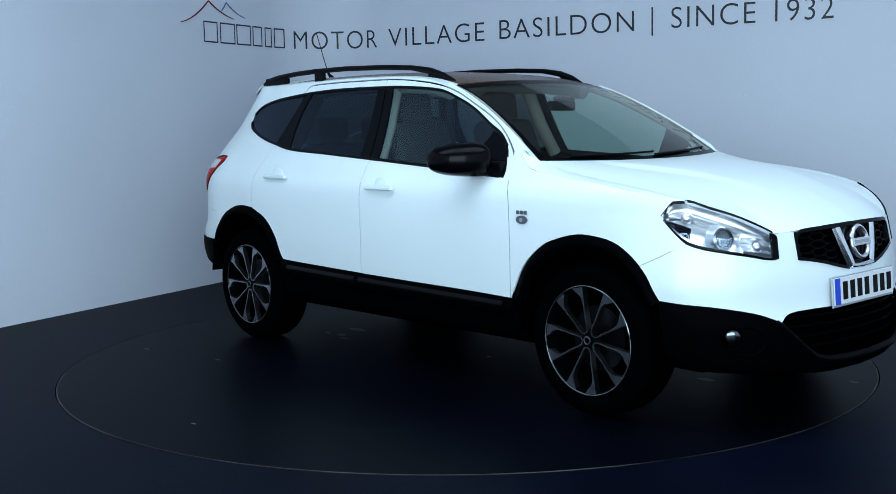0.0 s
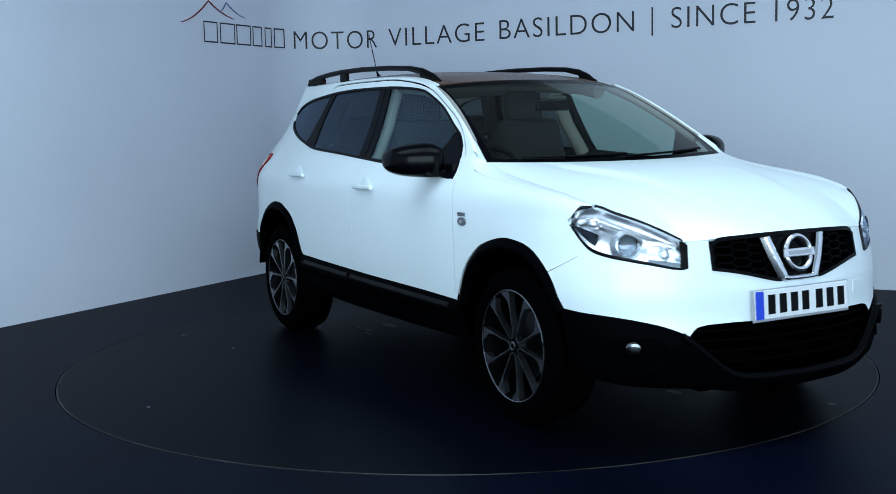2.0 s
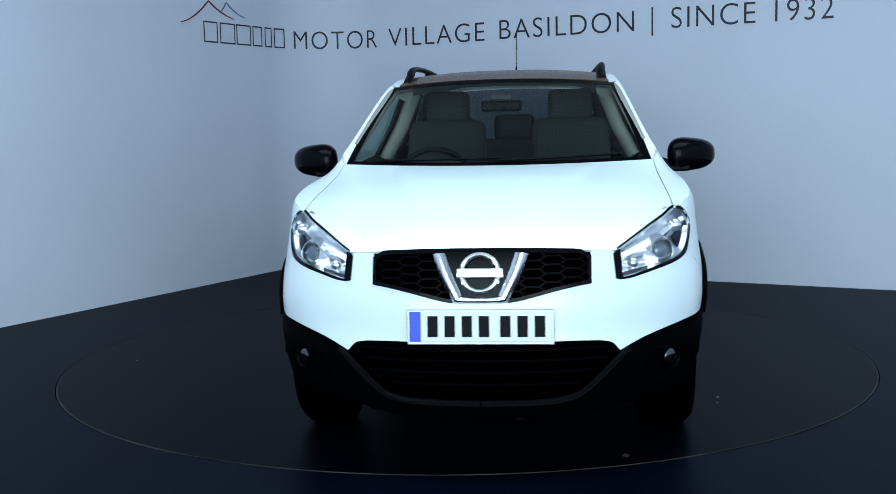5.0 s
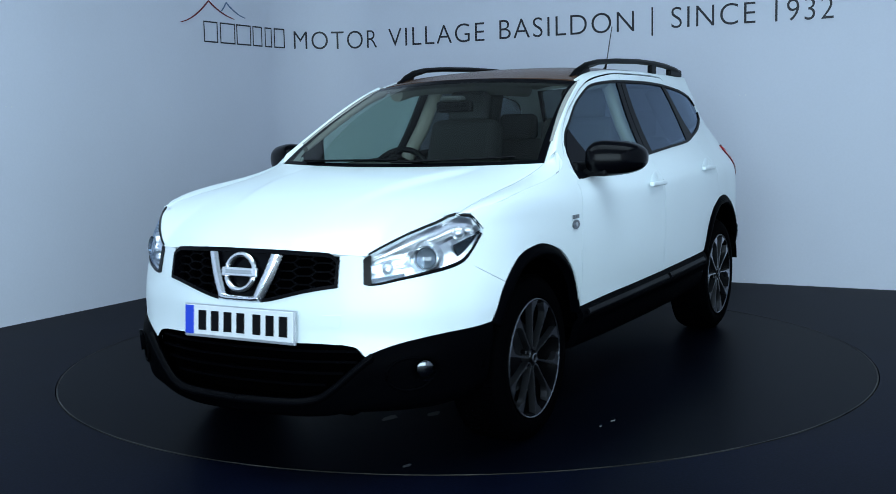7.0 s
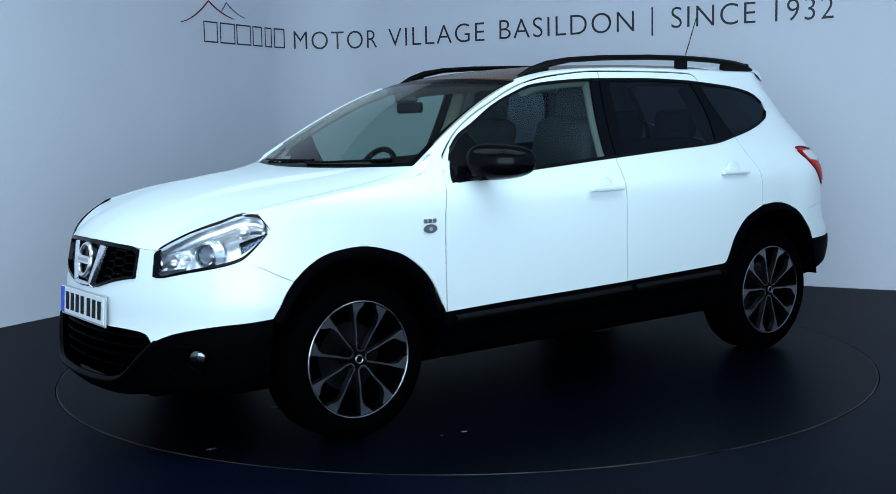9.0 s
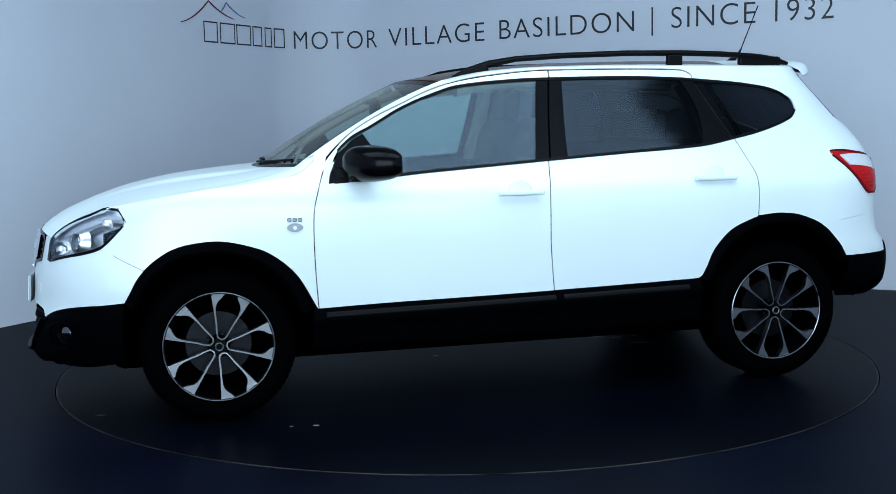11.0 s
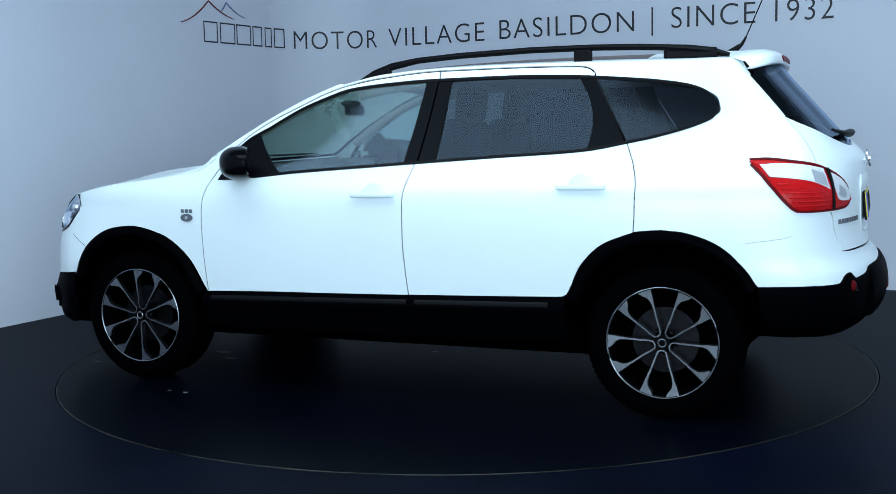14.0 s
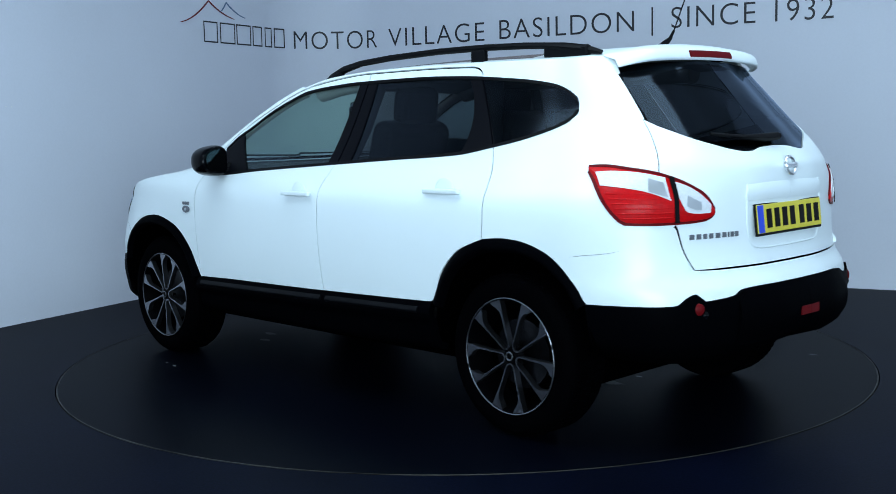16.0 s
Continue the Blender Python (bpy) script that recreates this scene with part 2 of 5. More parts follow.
def wall_letters():
    """Letters fixed to the backdrop, bent along it: text, start and end along the wall, base and height."""
    sign = new("wall_sign")
    tagged(sign, "black capital letters fixed along the backdrop wall", "sign")

    def bent(name, pts, tris, s0, z0, mat, label=""):
        verts = []
        for d in (0.010, 0.002):
            for x, y in pts:
                p = wall_point(s0 + x, d)
                verts.append((p.x, p.y, z0 + y))
        return mesh_object(name, verts, tris, mat, parent=sign, label=label)

    for word, s0, s1, z0, z1, tall, weight in WORDS:
        data = bpy.data.curves.new("word", "FONT")
        data.body, data.size, data.resolution_u, data.space_character = word, 1.0, 6, 1.12
        data.offset = weight
        ob = new("word", data)
        me = bpy.data.meshes.new_from_object(ob.evaluated_get(bpy.context.evaluated_depsgraph_get()))
        bpy.data.objects.remove(ob)
        bm = bmesh.new()
        bm.from_mesh(me)
        bmesh.ops.subdivide_edges(bm, edges=[e for e in bm.edges if e.calc_length() > 0.15], cuts=3)
        bmesh.ops.triangulate(bm, faces=bm.faces)
        xs = [v.co.x for v in bm.verts]
        ys = [v.co.y for v in bm.verts]
        x0, x1, ytop = min(xs), max(xs), 0.70
        for v in bm.verts:
            k = (v.co.x - x0) / (x1 - x0)
            p = wall_point(s0 + (s1 - s0) * k, 0.004)
            v.co = (p.x, p.y, z0 + (z1 - z0) * k + v.co.y / ytop * tall)
        # one part for each letter
        todo = set(bm.verts)
        while todo:
            group, stack = set(), [todo.pop()]
            while stack:
                v = stack.pop()
                group.add(v)
                for e in v.link_edges:
                    w = e.other_vert(v)
                    if w in todo:
                        todo.discard(w)
                        stack.append(w)
            order = list(group)
            index = {v: i for i, v in enumerate(order)}
            faces = {f for v in order for f in v.link_faces}
            mesh_object("letter", [v.co for v in order], [[index[v] for v in f.verts] for f in faces], LETTER, parent=sign)
        bm.free()

    def stroke(name, pts, thick, mat, label=""):
        """A flat ribbon along points (s, z) of the wall."""
        verts, faces = [], []
        n = len(pts)
        for i, (s, z) in enumerate(pts):
            a, b = pts[max(i - 1, 0)], pts[min(i + 1, n - 1)]
            d = math.hypot(b[0] - a[0], b[1] - a[1])
            ns, nz = -(b[1] - a[1]) / d, (b[0] - a[0]) / d
            w = thick * (0.35 + 0.65 * math.sin(math.pi * (i + 0.5) / n)) if n > 4 else thick
            for k in (-0.5, 0.5):
                p = wall_point(s + ns * w * k, 0.004)
                verts.append((p.x, p.y, z + nz * w * k))
        for i in range(n - 1):
            faces.append((2 * i, 2 * i + 2, 2 * i + 3, 2 * i + 1))
        mesh_object(name, verts, faces, mat, parent=sign, label=label)

    stroke("divider", [(3.24, 2.003), (3.24, 2.235)], 0.014, LETTER)
    # the maker's name stays as plain open bars
    for a, b in ((-1.43, -1.25), (-1.22, -1.02), (-1.0, -0.80), (-0.775, -0.64), (-0.60, -0.50), (-0.47, -0.34)):
        for p in ([(a, 2.055), (b, 2.055)], [(a, 2.22), (b, 2.22)], [(a + 0.006, 2.055), (a + 0.006, 2.22)], [(b - 0.006, 2.055), (b - 0.006, 2.22)]):
            stroke("bar", p, 0.012, LETTER)
    red = material("red_sign_paint", (0.16, 0.012, 0.02), 0.5)
    blue = material("blue_sign_paint", (0.10, 0.16, 0.28), 0.5)
    for mat, peak, left, right in ((red, (-1.355, 2.395), (-1.71, 2.195), (-1.02, 2.265)), (blue, (-1.125, 2.40), (-1.22, 2.31), (-0.87, 2.285))):
        pts = []
        for i in range(11):
            k = i / 10
            pts.append((left[0] + (peak[0] - left[0]) * k, left[1] + (peak[1] - left[1]) * (0.35 * k + 0.65 * k * k)))
        for i in range(1, 11):
            k = 1 - i / 10
            pts.append((right[0] + (peak[0] - right[0]) * k, right[1] + (peak[1] - right[1]) * (0.35 * k + 0.65 * k * k)))
        stroke("ridge_mark", pts, 0.016, mat, "curved two-line roof mark")
    return sign


WORDS = [("MOTOR", -0.24, 0.585, 2.045, 2.045, 0.170, -0.009), ("VILLAGE", 0.71, 1.705, 2.045, 2.045, 0.170, -0.009),
         ("BASILDON", 1.852, 3.085, 2.05, 2.05, 0.172, -0.009), ("SINCE", 3.40, 4.075, 2.055, 2.055, 0.172, -0.009), ("1932", 4.225, 4.66, 2.055, 2.055, 0.172, -0.009)]
wall_letters()


def wall_screws():
    screw = None
    for s in (-3.47, -1.89, 3.98, 5.52):
        for z in (0.028, 1.50):
            for d in (-0.024, 0.024):
                p = wall_point(s + d, 0.0)
                n = (wall_point(s + d, 0.1) - p).normalized()
                m = look((p.x, p.y, z), (p.x - n.x, p.y - n.y, z))
                if screw is None:
                    bm = bmesh.new()
                    bmesh.ops.create_cone(bm, cap_ends=True, segments=12, radius1=0.006, radius2=0.004, depth=0.006)
                    screw = part("screw", bm, PLATEWHITE, None)
                    screw.matrix_world = m
                    tagged(screw, "small white screw head in the backdrop wall", "screw", group="wall screws")
                else:
                    copy_thing(screw, m)


wall_screws()


# ---- the car: x forward, y to its left, z up from the tyres' contact ----
def pch(xs, ys):
    """Monotone cubic through the given values."""
    x, y = np.array(xs, float), np.array(ys, float)
    h = np.diff(x)
    d = np.diff(y) / h
    m = np.zeros(len(x))
    for i in range(1, len(x) - 1):
        if d[i - 1] * d[i] > 0:
            w1, w2 = 2 * h[i] + h[i - 1], h[i] + 2 * h[i - 1]
            m[i] = (w1 + w2) / (w1 / d[i - 1] + w2 / d[i])
    m[0], m[-1] = d[0], d[-1]

    def f(q):
        q = np.clip(np.asarray(q, float), x[0], x[-1])
        i = np.clip(np.searchsorted(x, q, side="right") - 1, 0, len(h) - 1)
        t = (q - x[i]) / h[i]
        return ((1 + 2 * t) * (1 - t) ** 2 * y[i] + t * (1 - t) ** 2 * h[i] * m[i]
                + t * t * (3 - 2 * t) * y[i + 1] + t * t * (t - 1) * h[i] * m[i + 1])
    return f


# plan outline of the body: u runs round it, equal to x along the flanks
PLAN_U = (-2.75, -2.6, -2.4, -2.2, -2.0, -1.8, -1.6, -1.3, -0.9, 0.0, 0.9, 1.3, 1.6, 1.8, 2.0, 2.2, 2.4, 2.6, 2.82)
plan_x = pch(PLAN_U, (-2.19, -2.185, -2.15, -2.08, -1.97, -1.79, -1.6, -1.3, -0.9, 0.0, 0.9, 1.3, 1.6, 1.79, 1.955, 2.09, 2.175, 2.225, 2.24))
plan_y = pch(PLAN_U, (0.0, 0.18, 0.39, 0.59, 0.735, 0.812, 0.848, 0.872, 0.885, 0.892, 0.882, 0.874, 0.852, 0.81, 0.735, 0.60, 0.42, 0.22, 0.0))
width = pch((0.15, 0.35, 0.5, 0.7, 0.85, 0.95, 1.0, 1.05, 1.11, 1.217, 1.364, 1.55, 1.65), (0.92, 0.96, 0.98, 0.995, 1.0, 0.997, 0.987, 0.955, 0.90, 0.83, 0.754, 0.675, 0.63))
nose = pch((0.15, 0.3, 0.43, 0.55, 0.63, 0.70, 0.775, 0.86, 0.95, 1.05, 1.2), (-0.06, 0.02, 0.022, 0.003, -0.002, -0.012, -0.028, -0.05, -0.10, -0.18, -0.3))
tail = pch((0.15, 0.3, 0.4, 0.5, 0.6, 0.66, 0.72, 0.85, 1.05, 1.12, 1.17, 1.24, 1.3, 1.44, 1.53, 1.62), (0.03, -0.06, -0.072, -0.077, -0.073, -0.06, -0.02, 0.0, 0.0, 0.005, 0.02, 0.063, 0.113, 0.235, 0.313, 0.37))
to_nose = pch((1.4, 1.7, 2.1, 2.82), (0, 0.35, 1, 1))
corner = pch((-2.4, -2.2, -2.0, -1.8, -1.5, 1.2, 1.5, 1.7, 1.85, 2.0, 2.3), (0, 0.015, 0.03, 0.025, 0, 0, 0.025, 0.045, 0.048, 0.03, 0))
corner_nose = pch((0.62, 0.70, 0.82, 0.92), (1, 0.8, 0.3, 0))
corner_tail = pch((0.4, 0.55, 1.1, 1.3, 1.45, 1.6), (0.5, 1, 1, 0.2, 0.6, 1))
screen_in = pch((1.13, 1.25, 1.62), (0, 0.046, 0.046))
screen_mid = pch((-2.75, -2.45, -2.1, -1.9), (1, 1, 0, 0))
to_tail = pch((-2.75, -2.1, -1.7, -1.3), (1, 1, 0.5, 0))


def skin(u, z):
    """The body's outer skin, on its left half."""
    u, z = np.broadcast_arrays(np.asarray(u, float), np.asarray(z, float))
    x = plan_x(u) + to_nose(u) * nose(z) + to_tail(u) * tail(z) + screen_mid(u) * screen_in(z)
    y = plan_y(u) * width(z) + corner(u) * np.where(u > 0, corner_nose(z), corner_tail(z))
    return np.stack([x, y, z + 0 * u], -1)


def normal(u, z):
    d = 0.004
    a = skin(u + d, z) - skin(u - d, z)
    b = skin(u, z + d) - skin(u, z - d)
    n = np.cross(b, a)
    n /= np.linalg.norm(n, axis=-1, keepdims=True) + 1e-12
    n[n[..., 1] < -0.2] *= -1
    return n


def pair(lo, hi, step=0.03, smooth=True):
    """Two lines of equally many (u, z) points, cut alike."""
    a, b = np.array(lo, float), np.array(hi, float)
    seg = np.maximum(np.linalg.norm(np.diff(a, axis=0), axis=1), np.linalg.norm(np.diff(b, axis=0), axis=1))
    c = np.concatenate([[0], np.cumsum(np.maximum(seg, 1e-3))])
    q = np.concatenate([np.linspace(c[i], c[i + 1], max(2, int(seg[i] / step) + 1), endpoint=False) for i in range(len(seg))] + [[c[-1]]])
    if smooth and len(a) > 2:
        return [np.stack([pch(c, e[:, k])(q) for k in (0, 1)], -1) for e in (a, b)]
    return [np.stack([np.interp(q, c, e[:, k]) for k in (0, 1)], -1) for e in (a, b)]


def surface(grid, thick, side, name, mat, parent, label="", bm_in=None):
    """Mesh of a grid of points (rows, columns, 3), with a rim that goes in by thick."""
    g = np.array(grid, float)
    rows, cols = g.shape[:2]
    du, dv = np.gradient(g, axis=1), np.gradient(g, axis=0)
    nn = np.cross(du, dv)
    nn /= np.linalg.norm(nn, axis=-1, keepdims=True) + 1e-12
    if (nn * (g - np.array([0, 0, 0.75]))).sum() < 0:
        nn = -nn
    inner = g - nn * thick
    g, inner = g * (1, side, 1), inner * (1, side, 1)
    bm = bm_in or bmesh.new()
    v = [[bm.verts.new(p) for p in r] for r in g]
    made = []
    for j in range(rows - 1):
        for i in range(cols - 1):
            made.append(bm.faces.new((v[j][i], v[j][i + 1], v[j + 1][i + 1], v[j + 1][i])))
    if thick:
        loop = [(0, i) for i in range(cols)] + [(j, cols - 1) for j in range(1, rows)] + [(rows - 1, i) for i in range(cols - 2, -1, -1)] + [(j, 0) for j in range(rows - 2, 0, -1)]
        o = [bm.verts.new(g[q]) for q in loop]
        w = [bm.verts.new(inner[q]) for q in loop]
        for k in range(len(loop)):
            m = (k + 1) % len(loop)
            made.append(bm.faces.new((o[k], o[m], w[m], w[k])))
    # outward sense
    bm.normal_update()
    ref = nn * (1, side, 1)
    f0 = made[: (rows - 1) * (cols - 1)]
    s = 0.0
    for k, f in enumerate(f0[:: max(1, len(f0) // 40)]):
        kk = k * max(1, len(f0) // 40)
        s += f.normal.dot(Vector(ref[kk // (cols - 1), kk % (cols - 1)]))
    if s < 0:
        bmesh.ops.reverse_faces(bm, faces=made)
    for f in f0:
        f.smooth = True
    if bm_in is not None:
        return bm
    me = bpy.data.meshes.new(name)
    bm.to_mesh(me)
    bm.free()
    me.materials.append(mat)
    ob = new(name, me)
    ob.parent = parent
    return tagged(ob, label) if label else ob


def ruled(lo, hi, m=10, off=0.0, bow=(0.0, 0.0), smooth=True, step=0.03, ends=(None, None)):
    """Grid on the skin between two lines; off lifts it (a number, or values from lo to hi); bow bends its two ends, ends fits them to seams u(z)."""
    a, b = pair(lo, hi, step, smooth)
    r = np.linspace(0, 1, m + 1)[:, None, None]
    uz = a * (1 - r) + b * r
    k = np.linspace(0, 1, uz.shape[1])[None, :]
    uz[..., 0] += 4 * r[..., 0] * (1 - r[..., 0]) * (bow[0] * (1 - k) + bow[1] * k)
    for e, col, w in ((ends[0], 0, 1 - k), (ends[1], -1, k)):
        if e is not None:
            uz[..., 0] = uz[..., 0] + (e(uz[:, col, 1]) - uz[:, col, 0])[:, None] * w ** 3
    p = skin(uz[..., 0], uz[..., 1])
    if np.ndim(off):
        off = np.interp(r[:, 0, 0], np.linspace(0, 1, len(off)), off)[:, None, None]
    return p + normal(uz[..., 0], uz[..., 1]) * off


GAP = 0.0024
seam_front = pch((0.49, 0.60, 0.71, 0.82, 0.93, 1.06, 1.17), (0.932, 0.939, 0.944, 0.946, 0.942, 0.907, 0.860))
seam_mid = pch((0.51, 0.65, 0.78, 0.965, 1.14), (-0.192, -0.179, -0.172, -0.173, -0.200))
seam_rear = pch((0.83, 0.93, 1.025, 1.115, 1.22), (-1.262, -1.267, -1.267, -1.246, -1.203))
seam_tail = pch((0.73, 0.81, 0.92, 1.0, 1.12, 1.325, 1.56), (-2.235, -2.20, -2.165, -2.115, -2.055, -2.03, -2.028))


def shifted(f, d):
    return lambda z: f(z) + d


def panel(name, lo, hi, mat, parent, side, m=10, off=0.0, thick=0.012, label="", **kw):
    return surface(ruled(lo, hi, m, off, **kw), thick, side, name, mat, parent, label)


def panels(name, grids, mat, parent, side, thick=0.012, label="", both=False):
    """Several grids joined into one mesh."""
    bm = bmesh.new()
    for g in grids:
        for s in ((1, -1) if both else (side,)):
            surface(g, thick, s, name, mat, parent, bm_in=bm)
    me = bpy.data.meshes.new(name)
    bm.to_mesh(me)
    bm.free()
    me.materials.append(mat)
    ob = new(name, me)
    ob.parent = parent
    return tagged(ob, label) if label else ob


def tube(points, radius, mat, name, parent, label="", flat=1.0, sides=10, closed=False):
    """Round or flattened bar along points."""
    p = [Vector(q) for q in points]
    n = len(p)
    bm = bmesh.new()
    rings = []
    for i in range(n):
        d = (p[(i + 1) % n] - p[i - 1]) if closed else (p[min(i + 1, n - 1)] - p[max(i - 1, 0)])
        d.normalize()
        up = Vector((0, 0, 1)) if abs(d.z) < 0.95 else Vector((1, 0, 0))
        a = d.cross(up).normalized()
        b = a.cross(d)
        r = radius[i] if isinstance(radius, (list, tuple)) else radius
        rings.append([bm.verts.new(p[i] + (a * math.cos(t) + b * math.sin(t) * flat) * r) for t in [2 * math.pi * k / sides for k in range(sides)]])
    for i in range(n if closed else n - 1):
        q = rings[(i + 1) % n]
        for k in range(sides):
            bm.faces.new((rings[i][k], rings[i][(k + 1) % sides], q[(k + 1) % sides], q[k]))
    if not closed:
        bm.faces.new(rings[0])
        bm.faces.new(rings[-1])
    return part(name, bm, mat, parent, label, smooth=True)


CAR = new("car")
tagged(CAR, "white crossover estate car with black lower cladding, on the turntable", "car")

ARCH_F = [(0.958, 0.497), (1.05, 0.672), (1.16, 0.762), (1.27, 0.806), (1.39, 0.825), (1.50, 0.816), (1.604, 0.784), (1.72, 0.692), (1.79, 0.565)]
ARCH_R = [(-0.952, 0.54), (-1.03, 0.685), (-1.13, 0.78), (-1.29, 0.841), (-1.42, 0.846), (-1.58, 0.807), (-1.690, 0.728), (-1.752, 0.608)]
BELT = [(0.84, 1.060), (0.63, 1.077), (0.47, 1.092), (0.19, 1.11), (-0.14, 1.13)]
ROOF_LINE = [(0.92, 1.19), (0.76, 1.287), (0.62, 1.367), (0.48, 1.438), (0.35, 1.492), (0.21, 1.533), (0.04, 1.566), (-0.26, 1.585), (-0.63, 1.59), (-1.04, 1.587), (-1.31, 1.583), (-1.6, 1.582), (-1.988, 1.582)]
roof_z = pch([p[0] for p in ROOF_LINE[::-1]], [p[1] for p in ROOF_LINE[::-1]])
NOSE_LINE = [(1.99, 0.978), (2.08, 0.952), (2.16, 0.918), (2.26, 0.868), (2.32, 0.840), (2.41, 0.844), (2.5, 0.853), (2.65, 0.859), (2.82, 0.861)]
FENDER_TOP = [(1.99, 0.972), (1.9, 0.982), (1.8, 0.998), (1.6, 1.03), (1.4, 1.052), (1.2, 1.073), (1.0, 1.11), (0.92, 1.17)]

hood_c = pch((0.9, 1.05, 1.2, 1.4, 1.6, 1.77, 1.93, 2.08, 2.15, 2.2, 2.26), (1.135, 1.13, 1.12, 1.10, 1.075, 1.047, 1.005, 0.95, 0.91, 0.87, 0.80))


def cowl(y):
    k = (y / 0.72) ** 2
    return 1.14 - 0.14 * k, 1.125 + 0.012 * k


def bonnet_grid():
    nl = skin(*np.array(pair(NOSE_LINE, NOSE_LINE, 0.02)[0]).T)
    order = np.argsort(nl[:, 1])
    ny, nx, nz = nl[order, 1], nl[order, 0], nl[order, 2]
    ys = np.linspace(0, ny.max(), 53)
    rows = []
    for s in np.linspace(0, 1, 26):
        s = s ** 0.8
        k = ys / ys.max()
        yy = ys * (1 - s) * (0.725 / ys.max()) + ys * s
        yc = k * 0.725
        xc, zc = cowl(yc)
        xc, zc = xc + 0.012, zc
        xf, zf = np.interp(ys, ny, nx), np.interp(ys, ny, nz)
        x = xc + (xf - xc) * s

        def h(x, y):
            crease = 0.017 / (1 + np.exp((np.abs(y) - 0.28 - 0.24 * (1.9 - x)) / 0.011))
            return hood_c(x + 0.21 * y * y) - 0.035 * (np.abs(y) / 0.76) ** 5 + crease * np.clip((2.05 - x) / 0.5, 0, 1) - 0.006
        z = h(x, yy) + (zf - h(xf, ys)) * s ** 5 + (zc - h(xc, yc)) * (1 - s) ** 5
        rows.append(np.stack([x, yy, z], -1))
    return np.array(rows)


def both_halves(g):
    """A half grid, centre first along its columns, made whole."""
    return np.concatenate([(g * (1, -1, 1))[:, :0:-1], g], axis=1)


def fender_top_grid(bg):
    """From the bonnet's side edge over the shoulder to the flank."""
    edge = bg[:, -1][::-1] + np.array([0, 0.004, 0])
    a = pair(FENDER_TOP, FENDER_TOP, 0.02)[0]
    ez = np.linspace(0, 1, 30)
    ca = np.linspace(0, 1, len(a))
    f = skin(np.interp(ez, ca, a[:, 0]), np.interp(ez, ca, a[:, 1]))
    es = np.stack([np.interp(f[:, 0], edge[::-1, 0], edge[::-1, k]) for k in range(3)], -1)
    out = []
    for t in np.linspace(0, 1, 7):
        p = es * (1 - t) + f * t
        p[:, 2] += 0.005 * 4 * t * (1 - t)
        p[:, 1] += 0.004 * 4 * t * (1 - t)
        out.append(p)
    return np.array(out)


def screen_point(s, t):
    """Windscreen: s from cowl to roof, t from the middle to the left edge."""
    xb, zb = cowl(t * 0.72)
    b = np.stack([xb, t * 0.72, zb], -1)
    k = t * t
    e = np.stack([0.375 - 0.085 * k, t * 0.585, 1.548 - 0.03 * k], -1)
    p = b * (1 - s) + e * s
    p[..., 2] += 0.022 * 4 * s[..., 0] * (1 - s[..., 0])
    p[..., 0] += 0.012 * 4 * s[..., 0] * (1 - s[..., 0])
    return p


def screen_grid(t0, t1, s0, s1, n=16, m=16):
    s, t = np.meshgrid(np.linspace(s0, s1, m), np.linspace(t0, t1, n), indexing="ij")
    return screen_point(s[..., None], t)


def pillar_grid():
    us = np.linspace(0.92, 0.25, 26)
    a = skin(us, roof_z(us))
    s = np.linspace(0.0, 1.0, 26)
    b = screen_point(s[:, None], np.ones(26) * 1.004)
    out = []
    for t in np.linspace(0, 1, 6):
        p = a * (1 - t) + b * t
        p[:, 2] += 0.010 * 4 * t * (1 - t)
        p[:, 1] += 0.006 * 4 * t * (1 - t)
        out.append(p)
    return np.array(out)


roof_x = pch((-2.0, -1.95, -1.3, -0.4, 0.0, 0.25), (-1.675, -1.66, -1.30, -0.40, 0.05, 0.375))
roof_c = pch((-2.0, -1.4, -0.9, -0.4, 0.0, 0.25), (1.636, 1.638, 1.639, 1.63, 1.60, 1.55))


def roof_point(u, t):
    e = skin(u, roof_z(u))
    x = roof_x(u) + (e[..., 0] - roof_x(u)) * t * t
    return np.stack([x, e[..., 1] * t, roof_c(u) + (e[..., 2] - roof_c(u)) * np.abs(t) ** 2.6], -1)


def roof_grid(u0, u1, t0, t1, n=14, m=30, lift=0.0):
    u, t = np.meshgrid(np.linspace(u0, u1, m), np.linspace(t0, t1, n), indexing="ij")
    g = roof_point(u, t)
    g[..., 2] += lift
    return g


